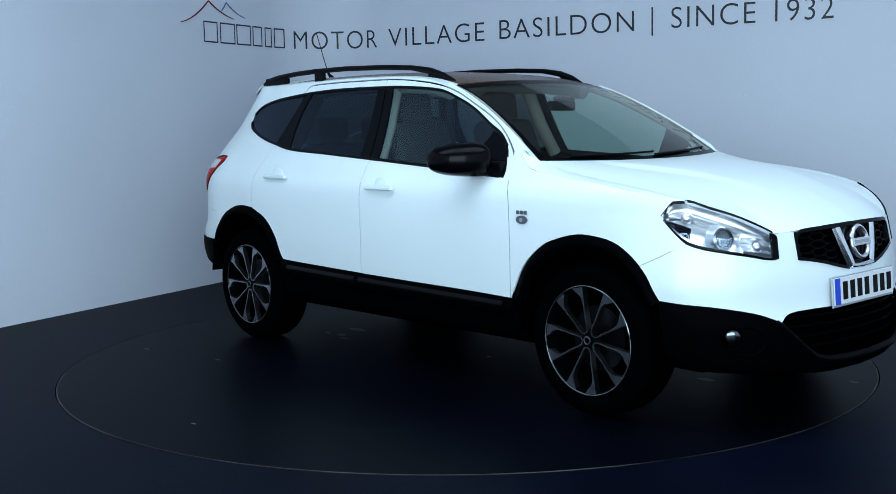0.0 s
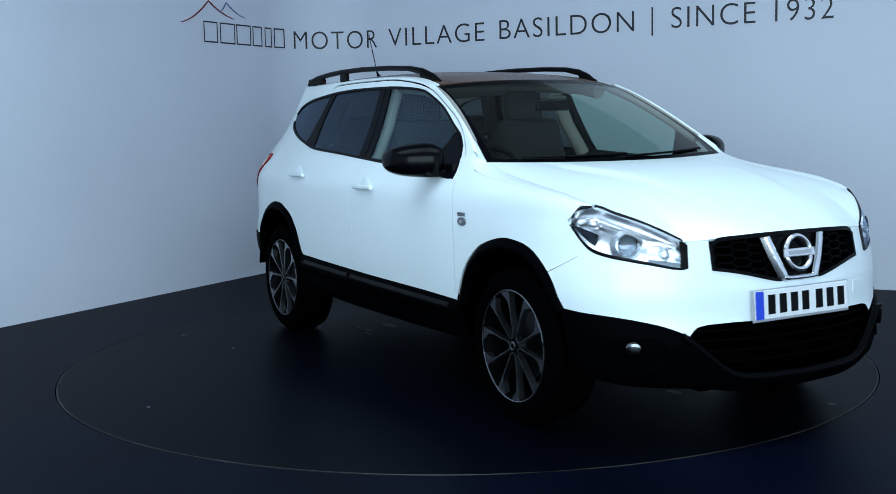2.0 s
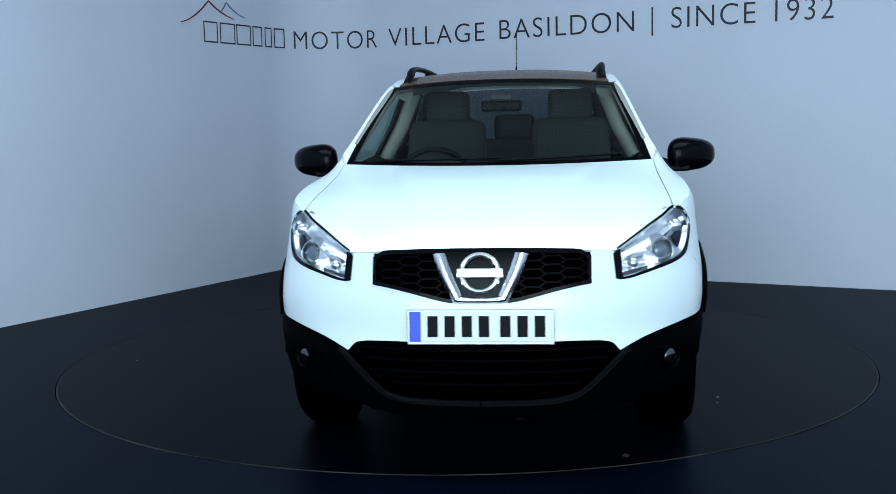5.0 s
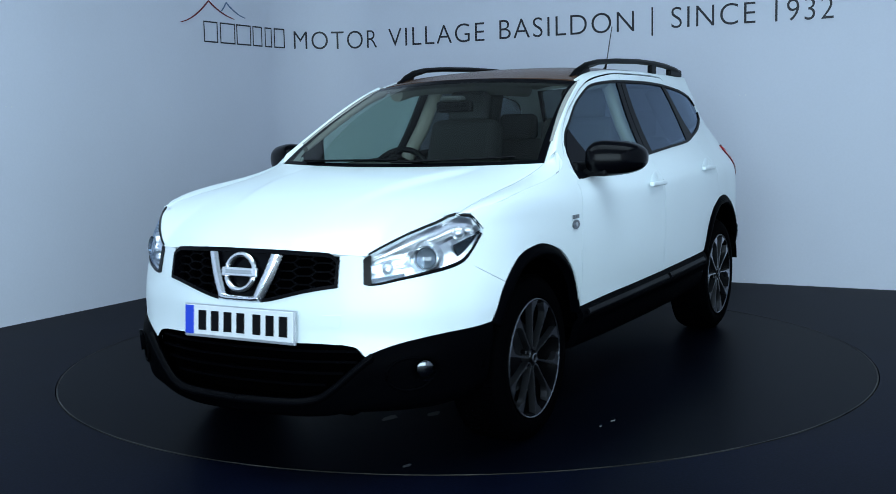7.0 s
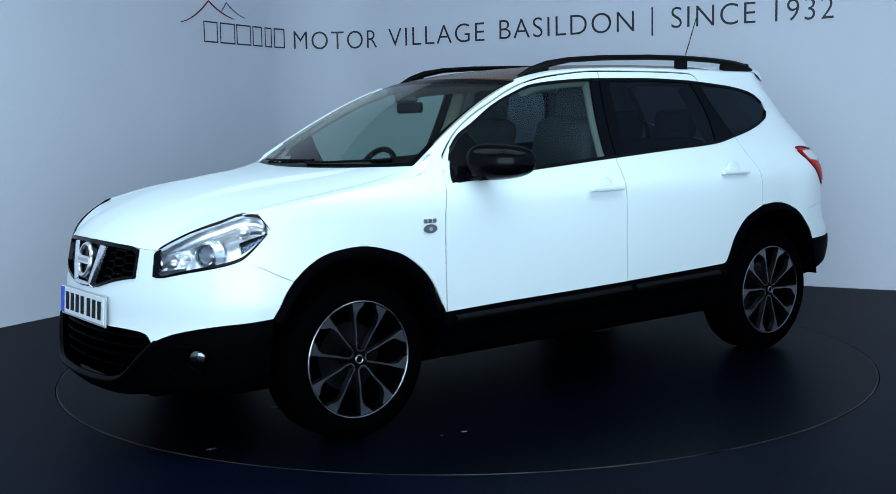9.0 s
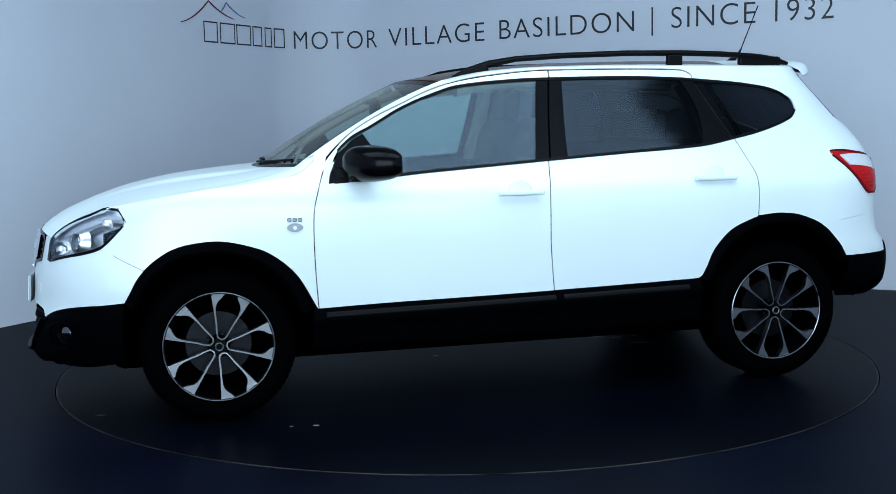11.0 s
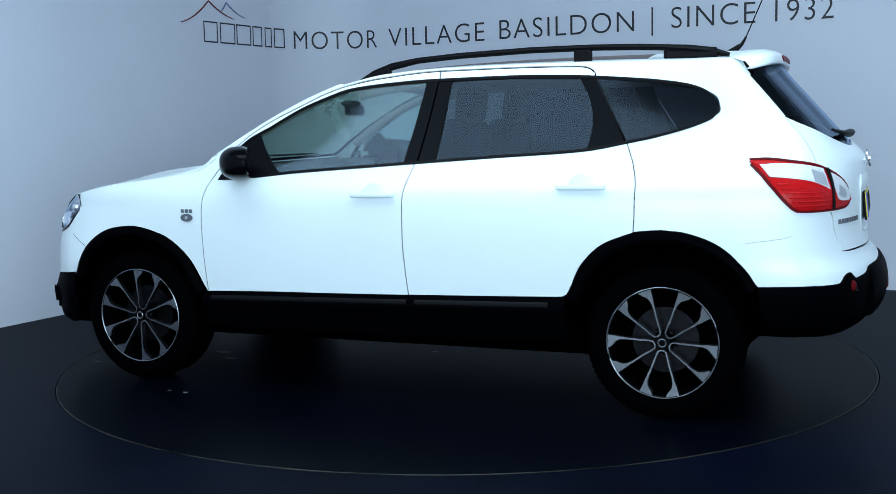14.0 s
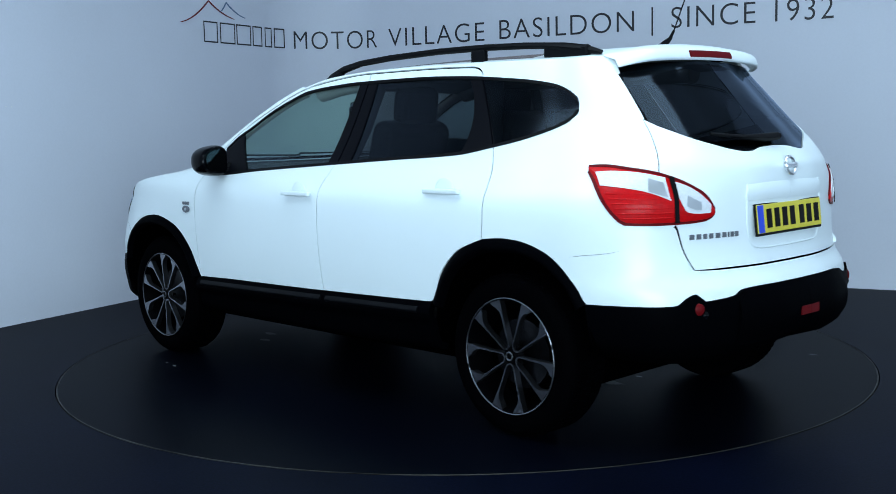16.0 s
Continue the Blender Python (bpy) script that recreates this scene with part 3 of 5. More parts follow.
def body_shell():
    bg = bonnet_grid()
    ft = fender_top_grid(bg)
    surface(both_halves(bg), 0.012, 1, "bonnet", WHITE, CAR, "smooth white bonnet with two raised creases")
    for side in (1, -1):
        lo = [(0.955, 0.495), (1.05, 0.670), (1.2, 0.783), (1.39, 0.825), (1.50, 0.815), (1.58, 0.793), (1.65, 0.753), (1.70, 0.710)]
        hi = [(0.90, 1.188), (1.0, 1.112), (1.2, 1.074), (1.5, 1.04), (1.7, 1.012), (1.905, 0.981), (1.823, 0.912), (1.922, 0.806)]
        panels("front_wing", [ruled(lo, hi, 16, ends=(shifted(seam_front, GAP), None)), ft], WHITE, CAR, side, 0.01)
        panel("front_door", [(0.948, 0.497), (0.6, 0.507), (0.2, 0.513), (-0.198, 0.52)], [(0.892, 1.057), (0.63, 1.077), (0.19, 1.11), (-0.207, 1.134)], WHITE, CAR, side, 16, ends=(shifted(seam_front, -GAP), shifted(seam_mid, GAP)))
        panel("rear_door", [(-0.206, 0.521), (-0.6, 0.53), (-0.945, 0.54), (-1.03, 0.685), (-1.13, 0.78), (-1.268, 0.833)], [(-0.215, 1.135), (-0.6, 1.16), (-0.86, 1.175), (-1.02, 1.185), (-1.11, 1.198), (-1.197, 1.216)], WHITE, CAR, side, 18, ends=(shifted(seam_mid, -GAP), shifted(seam_rear, GAP)))
        panels("rear_quarter", [
            ruled([(-1.277, 0.837), (-1.39, 0.845), (-1.55, 0.81), (-1.62, 0.777), (-1.770, 0.797), (-1.902, 0.814), (-2.030, 0.867), (-2.155, 0.912)],
                  [(-1.206, 1.217), (-1.37, 1.25), (-1.56, 1.30), (-1.62, 1.32), (-1.736, 1.325), (-1.858, 1.325), (-1.967, 1.324), (-2.035, 1.322)], 18, ends=(shifted(seam_rear, -GAP), shifted(seam_tail, GAP))),
            ruled([(-1.035, 1.523), (-1.3, 1.495), (-1.53, 1.47), (-1.645, 1.44), (-1.690, 1.40), (-1.679, 1.355), (-1.62, 1.32)],
                  [(-1.035, 1.587), (-1.3, 1.583), (-1.55, 1.582), (-1.736, 1.582), (-2.022, 1.58), (-2.038, 1.45), (-2.036, 1.322)], 10)], WHITE, CAR, side)
        # cant rail over the doors and the windscreen pillar
        rail = [p for p in ROOF_LINE if p[0] > -0.7] + [(u, float(roof_z(u))) for u in (-0.8, -0.9, -0.97, -1.0, -1.02, -1.035)]
        us = [p[0] for p in rail]
        panel("pillar_foot", [(1.02, 1.07), (0.95, 1.09), (0.885, 1.10)], [(1.0, 1.118), (0.935, 1.18), (0.875, 1.195)], WHITE, CAR, side, 4, off=-0.005, thick=0.0)
        sc = np.linspace(0, 0.22, 8)
        corner_in = screen_point(sc[:, None], np.ones(8) * 1.0) + np.array([0, 0, -0.006])
        corner_out = skin(corner_in[:, 0] - 0.01, 1.125 + 0.11 * sc / 0.22) - np.array([0, 0.006, 0])
        surface(np.array([corner_in, corner_out]), 0.0, side, "screen_corner", WHITE, CAR)
        seam = pch((-1.04, -1.02, -0.97, -0.62, -0.26, -0.02, 0.21, 0.35, 0.48, 0.62, 0.76, 0.81, 0.88, 0.93), (1.528, 1.553, 1.572, 1.579, 1.577, 1.56, 1.526, 1.484, 1.427, 1.363, 1.277, 1.235, 1.15, 1.12))
        panels("roof_pillar", [ruled([(u, float(seam(u))) for u in us], rail, 4), pillar_grid()], WHITE, CAR, side, 0.01)
        panel("pillar_cap", [(-1.93, 1.50), (-2.0, 1.50), (-2.055, 1.51)], [(-1.93, 1.583), (-2.0, 1.583), (-2.07, 1.585)], WHITE, CAR, side, 4, off=-0.002, thick=0.0)
        # painted door frames
        ftop = [(0.875, 1.075), (0.81, 1.205), (0.74, 1.268), (0.65, 1.315), (0.48, 1.407), (0.34, 1.462), (0.21, 1.501), (-0.02, 1.523), (-0.20, 1.532), (-0.262, 1.533)]
        panel("door_frame", ftop, [(u, float(seam(u)) - 0.008) for u, z in ftop[:1]] and [(0.885, 1.14), (0.828, 1.205)] + [(u, float(seam(u)) - 0.008) for u, z in ftop[2:]], WHITE, CAR, side, 4, thick=0.02)
        rtop = [(-0.27, 1.534), (-0.62, 1.535), (-0.8, 1.533), (-0.9, 1.529), (-0.97, 1.525), (-1.0, 1.522), (-1.028, 1.518)]
        panel("door_frame", rtop, [(u, float(seam(u)) - 0.008) for u, z in rtop], WHITE, CAR, side, 4, thick=0.02)
        # dark seals behind the gaps
        for f, z0, z1 in ((seam_front, 0.497, 1.16), (seam_mid, 0.52, 1.135), (seam_rear, 0.84, 1.215), (seam_tail, 0.74, 1.54)):
            zz = np.linspace(z0, z1, 9)
            panel("door_seal", [(float(f(z)) - 0.022, z) for z in zz], [(float(f(z)) + 0.022, z) for z in zz], VOID, CAR, side, 2, off=-0.004, thick=0.0)
        panel("door_seal", [(-0.185, 1.13), (-0.24, 1.532)], [(-0.235, 1.137), (-0.285, 1.532)], VOID, CAR, side, 2, off=-0.012, thick=0.0)
        panel("door_seal", [(u, float(seam(u)) - 0.016) for u in us], [(u, float(seam(u)) + 0.012) for u in us], VOID, CAR, side, 2, off=-0.012, thick=0.0)
    bl = [(1.79, 0.567), (1.827, 0.5633), (1.863, 0.5597), (1.9, 0.556), (2.02, 0.545), (2.18, 0.515), (2.25, 0.490), (2.29, 0.472)]
    bh = [(1.701, 0.7080), (1.774, 0.7395), (1.848, 0.7715), (1.921, 0.8035), (2.04, 0.774), (2.19, 0.748), (2.25, 0.738), (2.30, 0.730)]
    grids = [ruled(bl, bh, 12),
             ruled([(2.29, 0.472), (2.33, 0.505), (2.40, 0.517)], [(2.30, 0.732), (2.33, 0.838), (2.416, 0.842)], 12, step=0.015),
             ruled([(2.385, 0.514), (2.5, 0.518), (2.6, 0.518), (2.68, 0.518), (2.74, 0.518), (2.82, 0.518)], [(2.385, 0.728), (2.5, 0.71), (2.6, 0.692), (2.68, 0.668), (2.74, 0.66), (2.82, 0.659)], 10, off=-0.0006)]
    panels("front_bumper", grids, WHITE, CAR, 1, 0.0, both=True)
    rl = [(-1.752, 0.607), (-1.935, 0.61), (-2.092, 0.612), (-2.147, 0.64), (-2.188, 0.652), (-2.223, 0.622), (-2.340, 0.632), (-2.397, 0.654), (-2.530, 0.66), (-2.75, 0.66)]
    rh = [(-1.622, 0.775), (-1.770, 0.795), (-1.902, 0.812), (-2.030, 0.865), (-2.153, 0.91), (-2.195, 0.81), (-2.230, 0.737), (-2.397, 0.73), (-2.530, 0.73), (-2.75, 0.73)]
    panels("rear_bumper", [ruled(rl, rh, 10)], WHITE, CAR, 1, 0.012, both=True)
    # roof: brown glass panel in a white frame
    panels("roof_frame", [roof_grid(0.25, -2.03, 0.915, 1.0, 5, 40)], WHITE, CAR, 1, 0.01, both=True)
    surface(both_halves(roof_grid(0.25, -1.25, 0.0, 0.912, 14, 40, -0.002)), 0.006, 1, "roof_glass", ROOFGLASS, CAR, "tinted brown panoramic glass roof")
    surface(both_halves(roof_grid(-1.256, -2.03, 0.0, 0.915, 14, 20)), 0.01, 1, "roof_rear", WHITE, CAR)
    surface(both_halves(roof_grid(0.22, -1.9, 0.0, 0.93, 10, 20, -0.045)), 0.0, 1, "headliner", LINER, CAR, "pale fabric headliner")
    # windscreen
    surface(both_halves(screen_grid(0, 0.955, 0.03, 0.945)), 0.004, 1, "windscreen", SCREEN, CAR, "clear slightly green windscreen").visible_shadow = False
    bm = bmesh.new()
    for g in (screen_grid(0.955, 1.0, 0.0, 1.0), screen_grid(0, 0.955, 0.945, 1.0, 16, 3), screen_grid(0, 0.955, 0.0, 0.03, 16, 3)):
        for s in (1, -1):
            surface(g, 0.004, s, "", None, None, bm_in=bm)
    part("windscreen_band", bm, GLOSSY, CAR, "black printed windscreen border")
    y = np.linspace(-0.70, 0.70, 25)
    x, z = cowl(y)
    surface(np.array([np.stack([x + d, y, z - h], -1) for d, h in ((0.04, 0.025), (0.012, 0.012), (-0.03, 0.008), (-0.06, 0.02))]), 0.0, 1, "cowl", TRIM, CAR, "black plastic cowl under the wipers")


body_shell()


def side_glass():
    for side in (1, -1):
        g = panel("front_door_glass", [(0.80, 1.066), (0.74, 1.07), (0.65, 1.077), (0.48, 1.092), (0.34, 1.101), (0.21, 1.11), (0.0, 1.122), (-0.135, 1.131)],
                  [(0.805, 1.212), (0.74, 1.264), (0.65, 1.31), (0.48, 1.402), (0.34, 1.457), (0.21, 1.496), (-0.02, 1.518), (-0.198, 1.527)], CLEAR, CAR, side, 8, off=-0.006, thick=0.004, label="clear front door window")
        g.visible_shadow = False
        panel("rear_door_glass", [(-0.302, 1.142), (-0.6, 1.16), (-0.85, 1.175), (-1.02, 1.186)], [(-0.332, 1.53), (-0.62, 1.531), (-0.85, 1.527), (-0.955, 1.52)], PRIVACY, CAR, side, 8, off=-0.006, thick=0.004, bow=(0, -0.045), label="dark privacy rear door window")
        panel("quarter_glass", [(-1.206, 1.22), (-1.3, 1.237), (-1.37, 1.252), (-1.47, 1.278), (-1.56, 1.302), (-1.615, 1.324), (-1.672, 1.36)],
              [(-1.035, 1.52), (-1.17, 1.509), (-1.3, 1.493), (-1.42, 1.482), (-1.53, 1.468), (-1.63, 1.44), (-1.685, 1.395)], PRIVACY, CAR, side, 8, off=-0.004, thick=0.004, label="dark privacy rear quarter window")
        panel("door_pillar_trim", [(-0.137, 1.131), (-0.17, 1.133), (-0.204, 1.134)], [(-0.20, 1.529), (-0.23, 1.53), (-0.258, 1.531)], PILLARFILM, CAR, side, 6, off=-0.002)
        panel("door_pillar_trim", [(-0.214, 1.136), (-0.26, 1.138), (-0.30, 1.141)], [(-0.267, 1.531), (-0.30, 1.531), (-0.33, 1.531)], PILLARFILM, CAR, side, 6, off=-0.002)
        panel("door_pillar_trim", [(-1.022, 1.187), (-1.1, 1.197), (-1.198, 1.215)], [(-0.957, 1.522), (-0.99, 1.521), (-1.028, 1.519)], PILLARFILM, CAR, side, 6, off=-0.002, bow=(-0.045, 0))
        panel("pillar_foot", [(0.91, 1.05), (0.83, 1.058)], [(0.868, 1.15), (0.79, 1.165)], WHITE, CAR, side, 4, off=-0.003)
        panel("mirror_sail", [(0.866, 1.062), (0.83, 1.064), (0.76, 1.068), (0.68, 1.075), (0.64, 1.079), (0.58, 1.085), (0.53, 1.09)], [(0.856, 1.10), (0.81, 1.19), (0.74, 1.252), (0.685, 1.282), (0.645, 1.22), (0.58, 1.145), (0.53, 1.102)], PILLARFILM, CAR, side, 4, off=0.002, smooth=False)
        # slim seals round the windows
        belt = [(0.84, 1.059), (0.63, 1.073), (0.47, 1.088), (0.19, 1.107), (-0.14, 1.128), (-0.3, 1.138), (-0.61, 1.157), (-1.02, 1.182), (-1.2, 1.213), (-1.37, 1.247), (-1.56, 1.297), (-1.62, 1.318), (-1.668, 1.350)]
        panel("window_seal", belt, [(u, z + 0.013) for u, z in belt], TRIM, CAR, side, 2, off=0.003, thick=0.008)
        top = [(0.81, 1.20), (0.74, 1.258), (0.65, 1.304), (0.48, 1.396), (0.34, 1.451), (0.21, 1.490), (-0.02, 1.513), (-0.20, 1.522), (-0.62, 1.526), (-0.96, 1.516), (-1.03, 1.511), (-1.30, 1.487), (-1.53, 1.461), (-1.62, 1.437), (-1.672, 1.402)]
        panel("window_seal", top, [(u, z + 0.013) for u, z in top], TRIM, CAR, side, 2, off=0.002, thick=0.008)


def tailgate():
    lo = [(-2.240, 0.74), (-2.264, 0.738), (-2.340, 0.738), (-2.539, 0.738), (-2.644, 0.738), (-2.75, 0.738)]
    hi = [(-2.043, 1.318), (-2.103, 1.288), (-2.302, 1.228), (-2.539, 1.183), (-2.644, 1.198), (-2.75, 1.203)]
    half = ruled(lo, hi, 26, ends=(shifted(seam_tail, -GAP), None))
    panels("tailgate", [half], WHITE, CAR, 1, 0.012, "white tailgate with recessed plate panel", both=True)
    panels("rear_window", [ruled([(-2.0, 1.335), (-2.103, 1.293), (-2.302, 1.233), (-2.539, 1.188), (-2.644, 1.203), (-2.75, 1.208)], [(-1.985, 1.54), (-2.124, 1.545), (-2.321, 1.555), (-2.530, 1.562), (-2.644, 1.564), (-2.75, 1.566)], 14, off=-0.004)], PRIVACY, CAR, 1, 0.004, "dark privacy rear window", both=True)
    # lip above the rear window: top, rounded nose, rear face and underside from the side to the middle
    f = np.linspace(1.0, 0.0, 30)
    sq, end = f ** 2, f ** 12
    front = np.array([roof_point(np.array(-1.97), np.array(k)) for k in f]) + np.array([0, 0, 0.003])
    edge = np.stack([-1.797 + 0.02 * sq + 0.087 * end, 0.512 * f, 1.619 - 0.020 * sq - 0.034 * end], -1)
    foot = np.stack([-1.818 + 0.03 * sq + 0.073 * end, 0.520 * f, 1.567 - 0.018 * sq - 0.018 * end], -1)
    crown = front * 0.45 + edge * 0.55 + np.array([0, 0, 0.010]) * (1 - end)[:, None]
    brow = front * 0.12 + edge * 0.88 + np.array([0, 0, 0.006]) * (1 - end)[:, None]
    nosed = edge * 0.75 + foot * 0.25 + np.array([-0.010, 0, 0.0]) * (1 - end)[:, None]
    face = edge * 0.25 + foot * 0.75 + np.array([-0.008, 0, 0.0]) * (1 - end)[:, None]
    under = foot + np.array([0.03, 0, 0.004])
    panels("roof_spoiler", [np.array([front, crown, brow, edge, nosed, face, foot, under])], WHITE, CAR, 1, 0.0, "white roof spoiler lip", both=True)
    y = np.linspace(-0.16, 0.16, 9)
    rows = [np.stack([-1.797 + 0.02 * (y / 0.51) ** 2 + dx, y, h - 0.020 * (y / 0.51) ** 2], -1) for dx, h in ((-0.029, 1.580), (-0.027, 1.594), (-0.019, 1.608))]
    surface(np.array(rows), 0.012, 1, "brake_lamp", DARKRED, CAR, "dark red high brake lamp")
    # plate recess, handle bar and its lower edge
    bm = bmesh.new()
    for s in (1, -1):
        surface(ruled([(-2.482, 0.992), (-2.618, 0.99), (-2.75, 0.99)], [(-2.482, 1.055), (-2.618, 1.06), (-2.75, 1.061)], 4, off=(0.004, 0.009, 0.008, 0.0)), 0.006, s, "", None, None, bm_in=bm)
    part("tailgate_grip", bm, WHITE, CAR)
    edge = [(-2.478, 1.055), (-2.482, 0.99), (-2.492, 0.87), (-2.505, 0.826), (-2.53, 0.802), (-2.57, 0.794), (-2.75, 0.792)]
    inside = [(-2.486, 1.055), (-2.490, 0.99), (-2.499, 0.874), (-2.511, 0.833), (-2.533, 0.810), (-2.57, 0.802), (-2.75, 0.80)]
    panels("recess_rim", [ruled(edge, inside, 3, off=(0.0, 0.005, 0.005, 0.0))], WHITE, CAR, 1, 0.004, both=True)
    panels("tailgate_shadow_gap", [ruled([(-2.245, 0.728), (-2.530, 0.726), (-2.75, 0.726)], [(-2.245, 0.742), (-2.530, 0.742), (-2.75, 0.742)], 1, off=-0.01)], VOID, CAR, 1, 0.0, both=True)
    # rear wiper
    tube([(-2.112, -0.035, 1.240), (-2.108, 0.06, 1.236), (-2.092, 0.20, 1.240), (-2.052, 0.38, 1.258)], [0.024, 0.026, 0.015, 0.008], TRIM, "rear_wiper", CAR, "black rear wiper arm and blade", flat=0.7)
    # plates
    plate("rear_plate", (-2.196, 0, 0.914), 180, PLATEYELLOW)
    # badge and model name as plain shapes
    ring((-2.196, 0, 1.12), 0.036, 0.007, SILVER, "rear_badge", CAR, 180, "small chrome round badge")
    bm = bmesh.new()
    x = 0
    for w in (0.026, 0.024, 0.02, 0.024, 0.026, 0.024, 0.008, 0.02, 0.02):
        u = -2.22 - x - w / 2
        p, n = skin(u, 0.865), normal(np.array(u), np.array(0.865))
        b = box(0, 0, 0, w * 0.8, 0.004, 0.02, turn=look((0, 0, 0), tuple(-n)) @ pose(0, 0, 0, 90, 0, 0))
        bmesh.ops.translate(b, vec=p + n * 0.003, verts=b.verts)
        me = bpy.data.meshes.new("tmp")
        b.to_mesh(me)
        b.free()
        bm.from_mesh(me)
        bpy.data.meshes.remove(me)
        x += w + 0.004
    part("model_badge", bm, BADGE, CAR, "row of small grey metal bars")


def plate(name, at, turn, mat):
    m = Matrix.Translation(at) @ pose(0, 0, 0, 0, 0, turn) @ pose(0, 0, 0, 0, -4 if turn == 0 else -6, 0)
    b = box(0, 0, 0, 0.008, 0.524, 0.115, 0.003)
    bmesh.ops.transform(b, matrix=m, verts=b.verts)
    ob = part(name, b, mat, CAR, "white number plate with dark bars" if turn == 0 else "yellow number plate with dark bars")
    f = box(-0.006, 0, -0.003, 0.008, 0.54, 0.13, 0.003)
    bmesh.ops.transform(f, matrix=m, verts=f.verts)
    part("plate_holder", f, TRIM if turn else LAMPGREY, ob)
    b = box(0.005, -0.24, 0, 0.003, 0.042, 0.111)
    bmesh.ops.transform(b, matrix=m, verts=b.verts)
    part("band", b, BLUE, ob, "blue band")
    for y in (-0.175, -0.112, -0.049, 0.014, 0.092, 0.155, 0.218):
        b = box(0.005, y, 0, 0.003, 0.038, 0.077)
        bmesh.ops.transform(b, matrix=m, verts=b.verts)
        part("bar", b, INK, ob)


def ring(at, r, w, mat, name, parent, turn=0, label=""):
    n = 32
    pts = [(0, r * math.cos(2 * math.pi * i / n), r * math.sin(2 * math.pi * i / n)) for i in range(n)]
    m = Matrix.Translation(at) @ pose(0, 0, 0, 0, 0, turn) @ pose(0, 0, 0, 0, -12, 0)
    ob = tube([m @ Vector(p) for p in pts], w, mat, name, parent, label, closed=True, sides=8)
    b = box(0.004, 0, 0, 0.012, 2.5 * r, 0.5 * r, 0.003)
    bmesh.ops.transform(b, matrix=m, verts=b.verts)
    part("bar", b, mat, ob)
    b = box(0.0095, 0, 0, 0.003, 1.9 * r, 0.22 * r)
    bmesh.ops.transform(b, matrix=m, verts=b.verts)
    part("inlay", b, LAMPGREY, ob, "grey raised strip on the crossbar")
    return ob


def grille():
    hi = [(2.422, 0.822), (2.455, 0.845), (2.55, 0.851), (2.63, 0.854), (2.70, 0.855), (2.75, 0.856), (2.82, 0.856)]
    lo = [(2.418, 0.726), (2.45, 0.722), (2.55, 0.703), (2.63, 0.683), (2.70, 0.668), (2.75, 0.664), (2.82, 0.664)]
    # near-black backing sheet stands for the shade behind the mesh
    g = panels("grille", [ruled(lo, hi, 8, off=-0.035)], VOID, CAR, 1, 0.0, "black hexagon-mesh front grille", both=True)
    for side in (1, -1):
        panel("surround", [(u, z - 0.004) for u, z in lo], [(u, z + 0.010) for u, z in lo], GLOSSY, g, side, 2, off=0.004, thick=0.03)
        panel("surround", [(u, z - 0.012) for u, z in hi], [(u, z + 0.004) for u, z in hi], GLOSSY, g, side, 2, off=0.004, thick=0.03)
        panel("surround", [(2.412, 0.724), (2.414, 0.826)], [(2.425, 0.724), (2.427, 0.826)], GLOSSY, g, side, 2, off=0.004, thick=0.03, smooth=False)
        # hexagon mesh
        bm = bmesh.new()
        zlo, zhi = pch([p[0] for p in lo], [p[1] for p in lo]), pch([p[0] for p in hi], [p[1] for p in hi])
        w, h, pitch = 0.096, 0.032, 0.074
        for c in range(6):
            u = 2.405 + pitch * c
            for r in range(9):
                z = 0.655 + h * (r + 0.5 * (c % 2))
                if not 2.39 < u < 2.72 or not zlo(u) - 0.012 < z < zhi(u) + 0.012:
                    continue
                hexa = [(u + w / 2, z), (u + w * 0.27, z + h / 2), (u - w * 0.27, z + h / 2), (u - w / 2, z), (u - w * 0.27, z - h / 2), (u + w * 0.27, z - h / 2)]
                for k in range(6):
                    a, b = hexa[k], hexa[(k + 1) % 6]
                    d = math.hypot(b[0] - a[0], b[1] - a[1])
                    nu, nz = -(b[1] - a[1]) / d * 0.0032, (b[0] - a[0]) / d * 0.0032
                    q = np.array([[(a[0] - nu, a[1] - nz), (b[0] - nu, b[1] - nz)], [(a[0] + nu, a[1] + nz), (b[0] + nu, b[1] + nz)]])
                    surface(skin(q[..., 0], q[..., 1]) + normal(q[..., 0], q[..., 1]) * -0.014, 0.02, side, "", None, None, bm_in=bm)
        part("mesh", bm, LIPBLACK, g)
        panel("chrome_arm", [(2.642, 0.838), (2.67, 0.76), (2.715, 0.664)], [(2.69, 0.842), (2.716, 0.77), (2.752, 0.69)], CHROME, g, side, 4, off=(0.0, 0.018, 0.02, 0.008), thick=0.02, label="bright chrome V arm")
        panel("chrome_foot", [(2.715, 0.66), (2.76, 0.658), (2.82, 0.658)], [(2.738, 0.688), (2.77, 0.683), (2.82, 0.683)], CHROME, g, side, 4, off=(0.0, 0.018, 0.02, 0.008), thick=0.02)
    panels("badge_plate", [ruled([(2.735, 0.68), (2.77, 0.68), (2.82, 0.68)], [(2.675, 0.844), (2.74, 0.846), (2.82, 0.847)], 6, off=-0.006)], GLOSSY, g, 1, 0.02, both=True)
    ring((2.222, 0, 0.772), 0.068, 0.010, SILVER, "front_badge", g, 0, "chrome round badge with a crossbar")


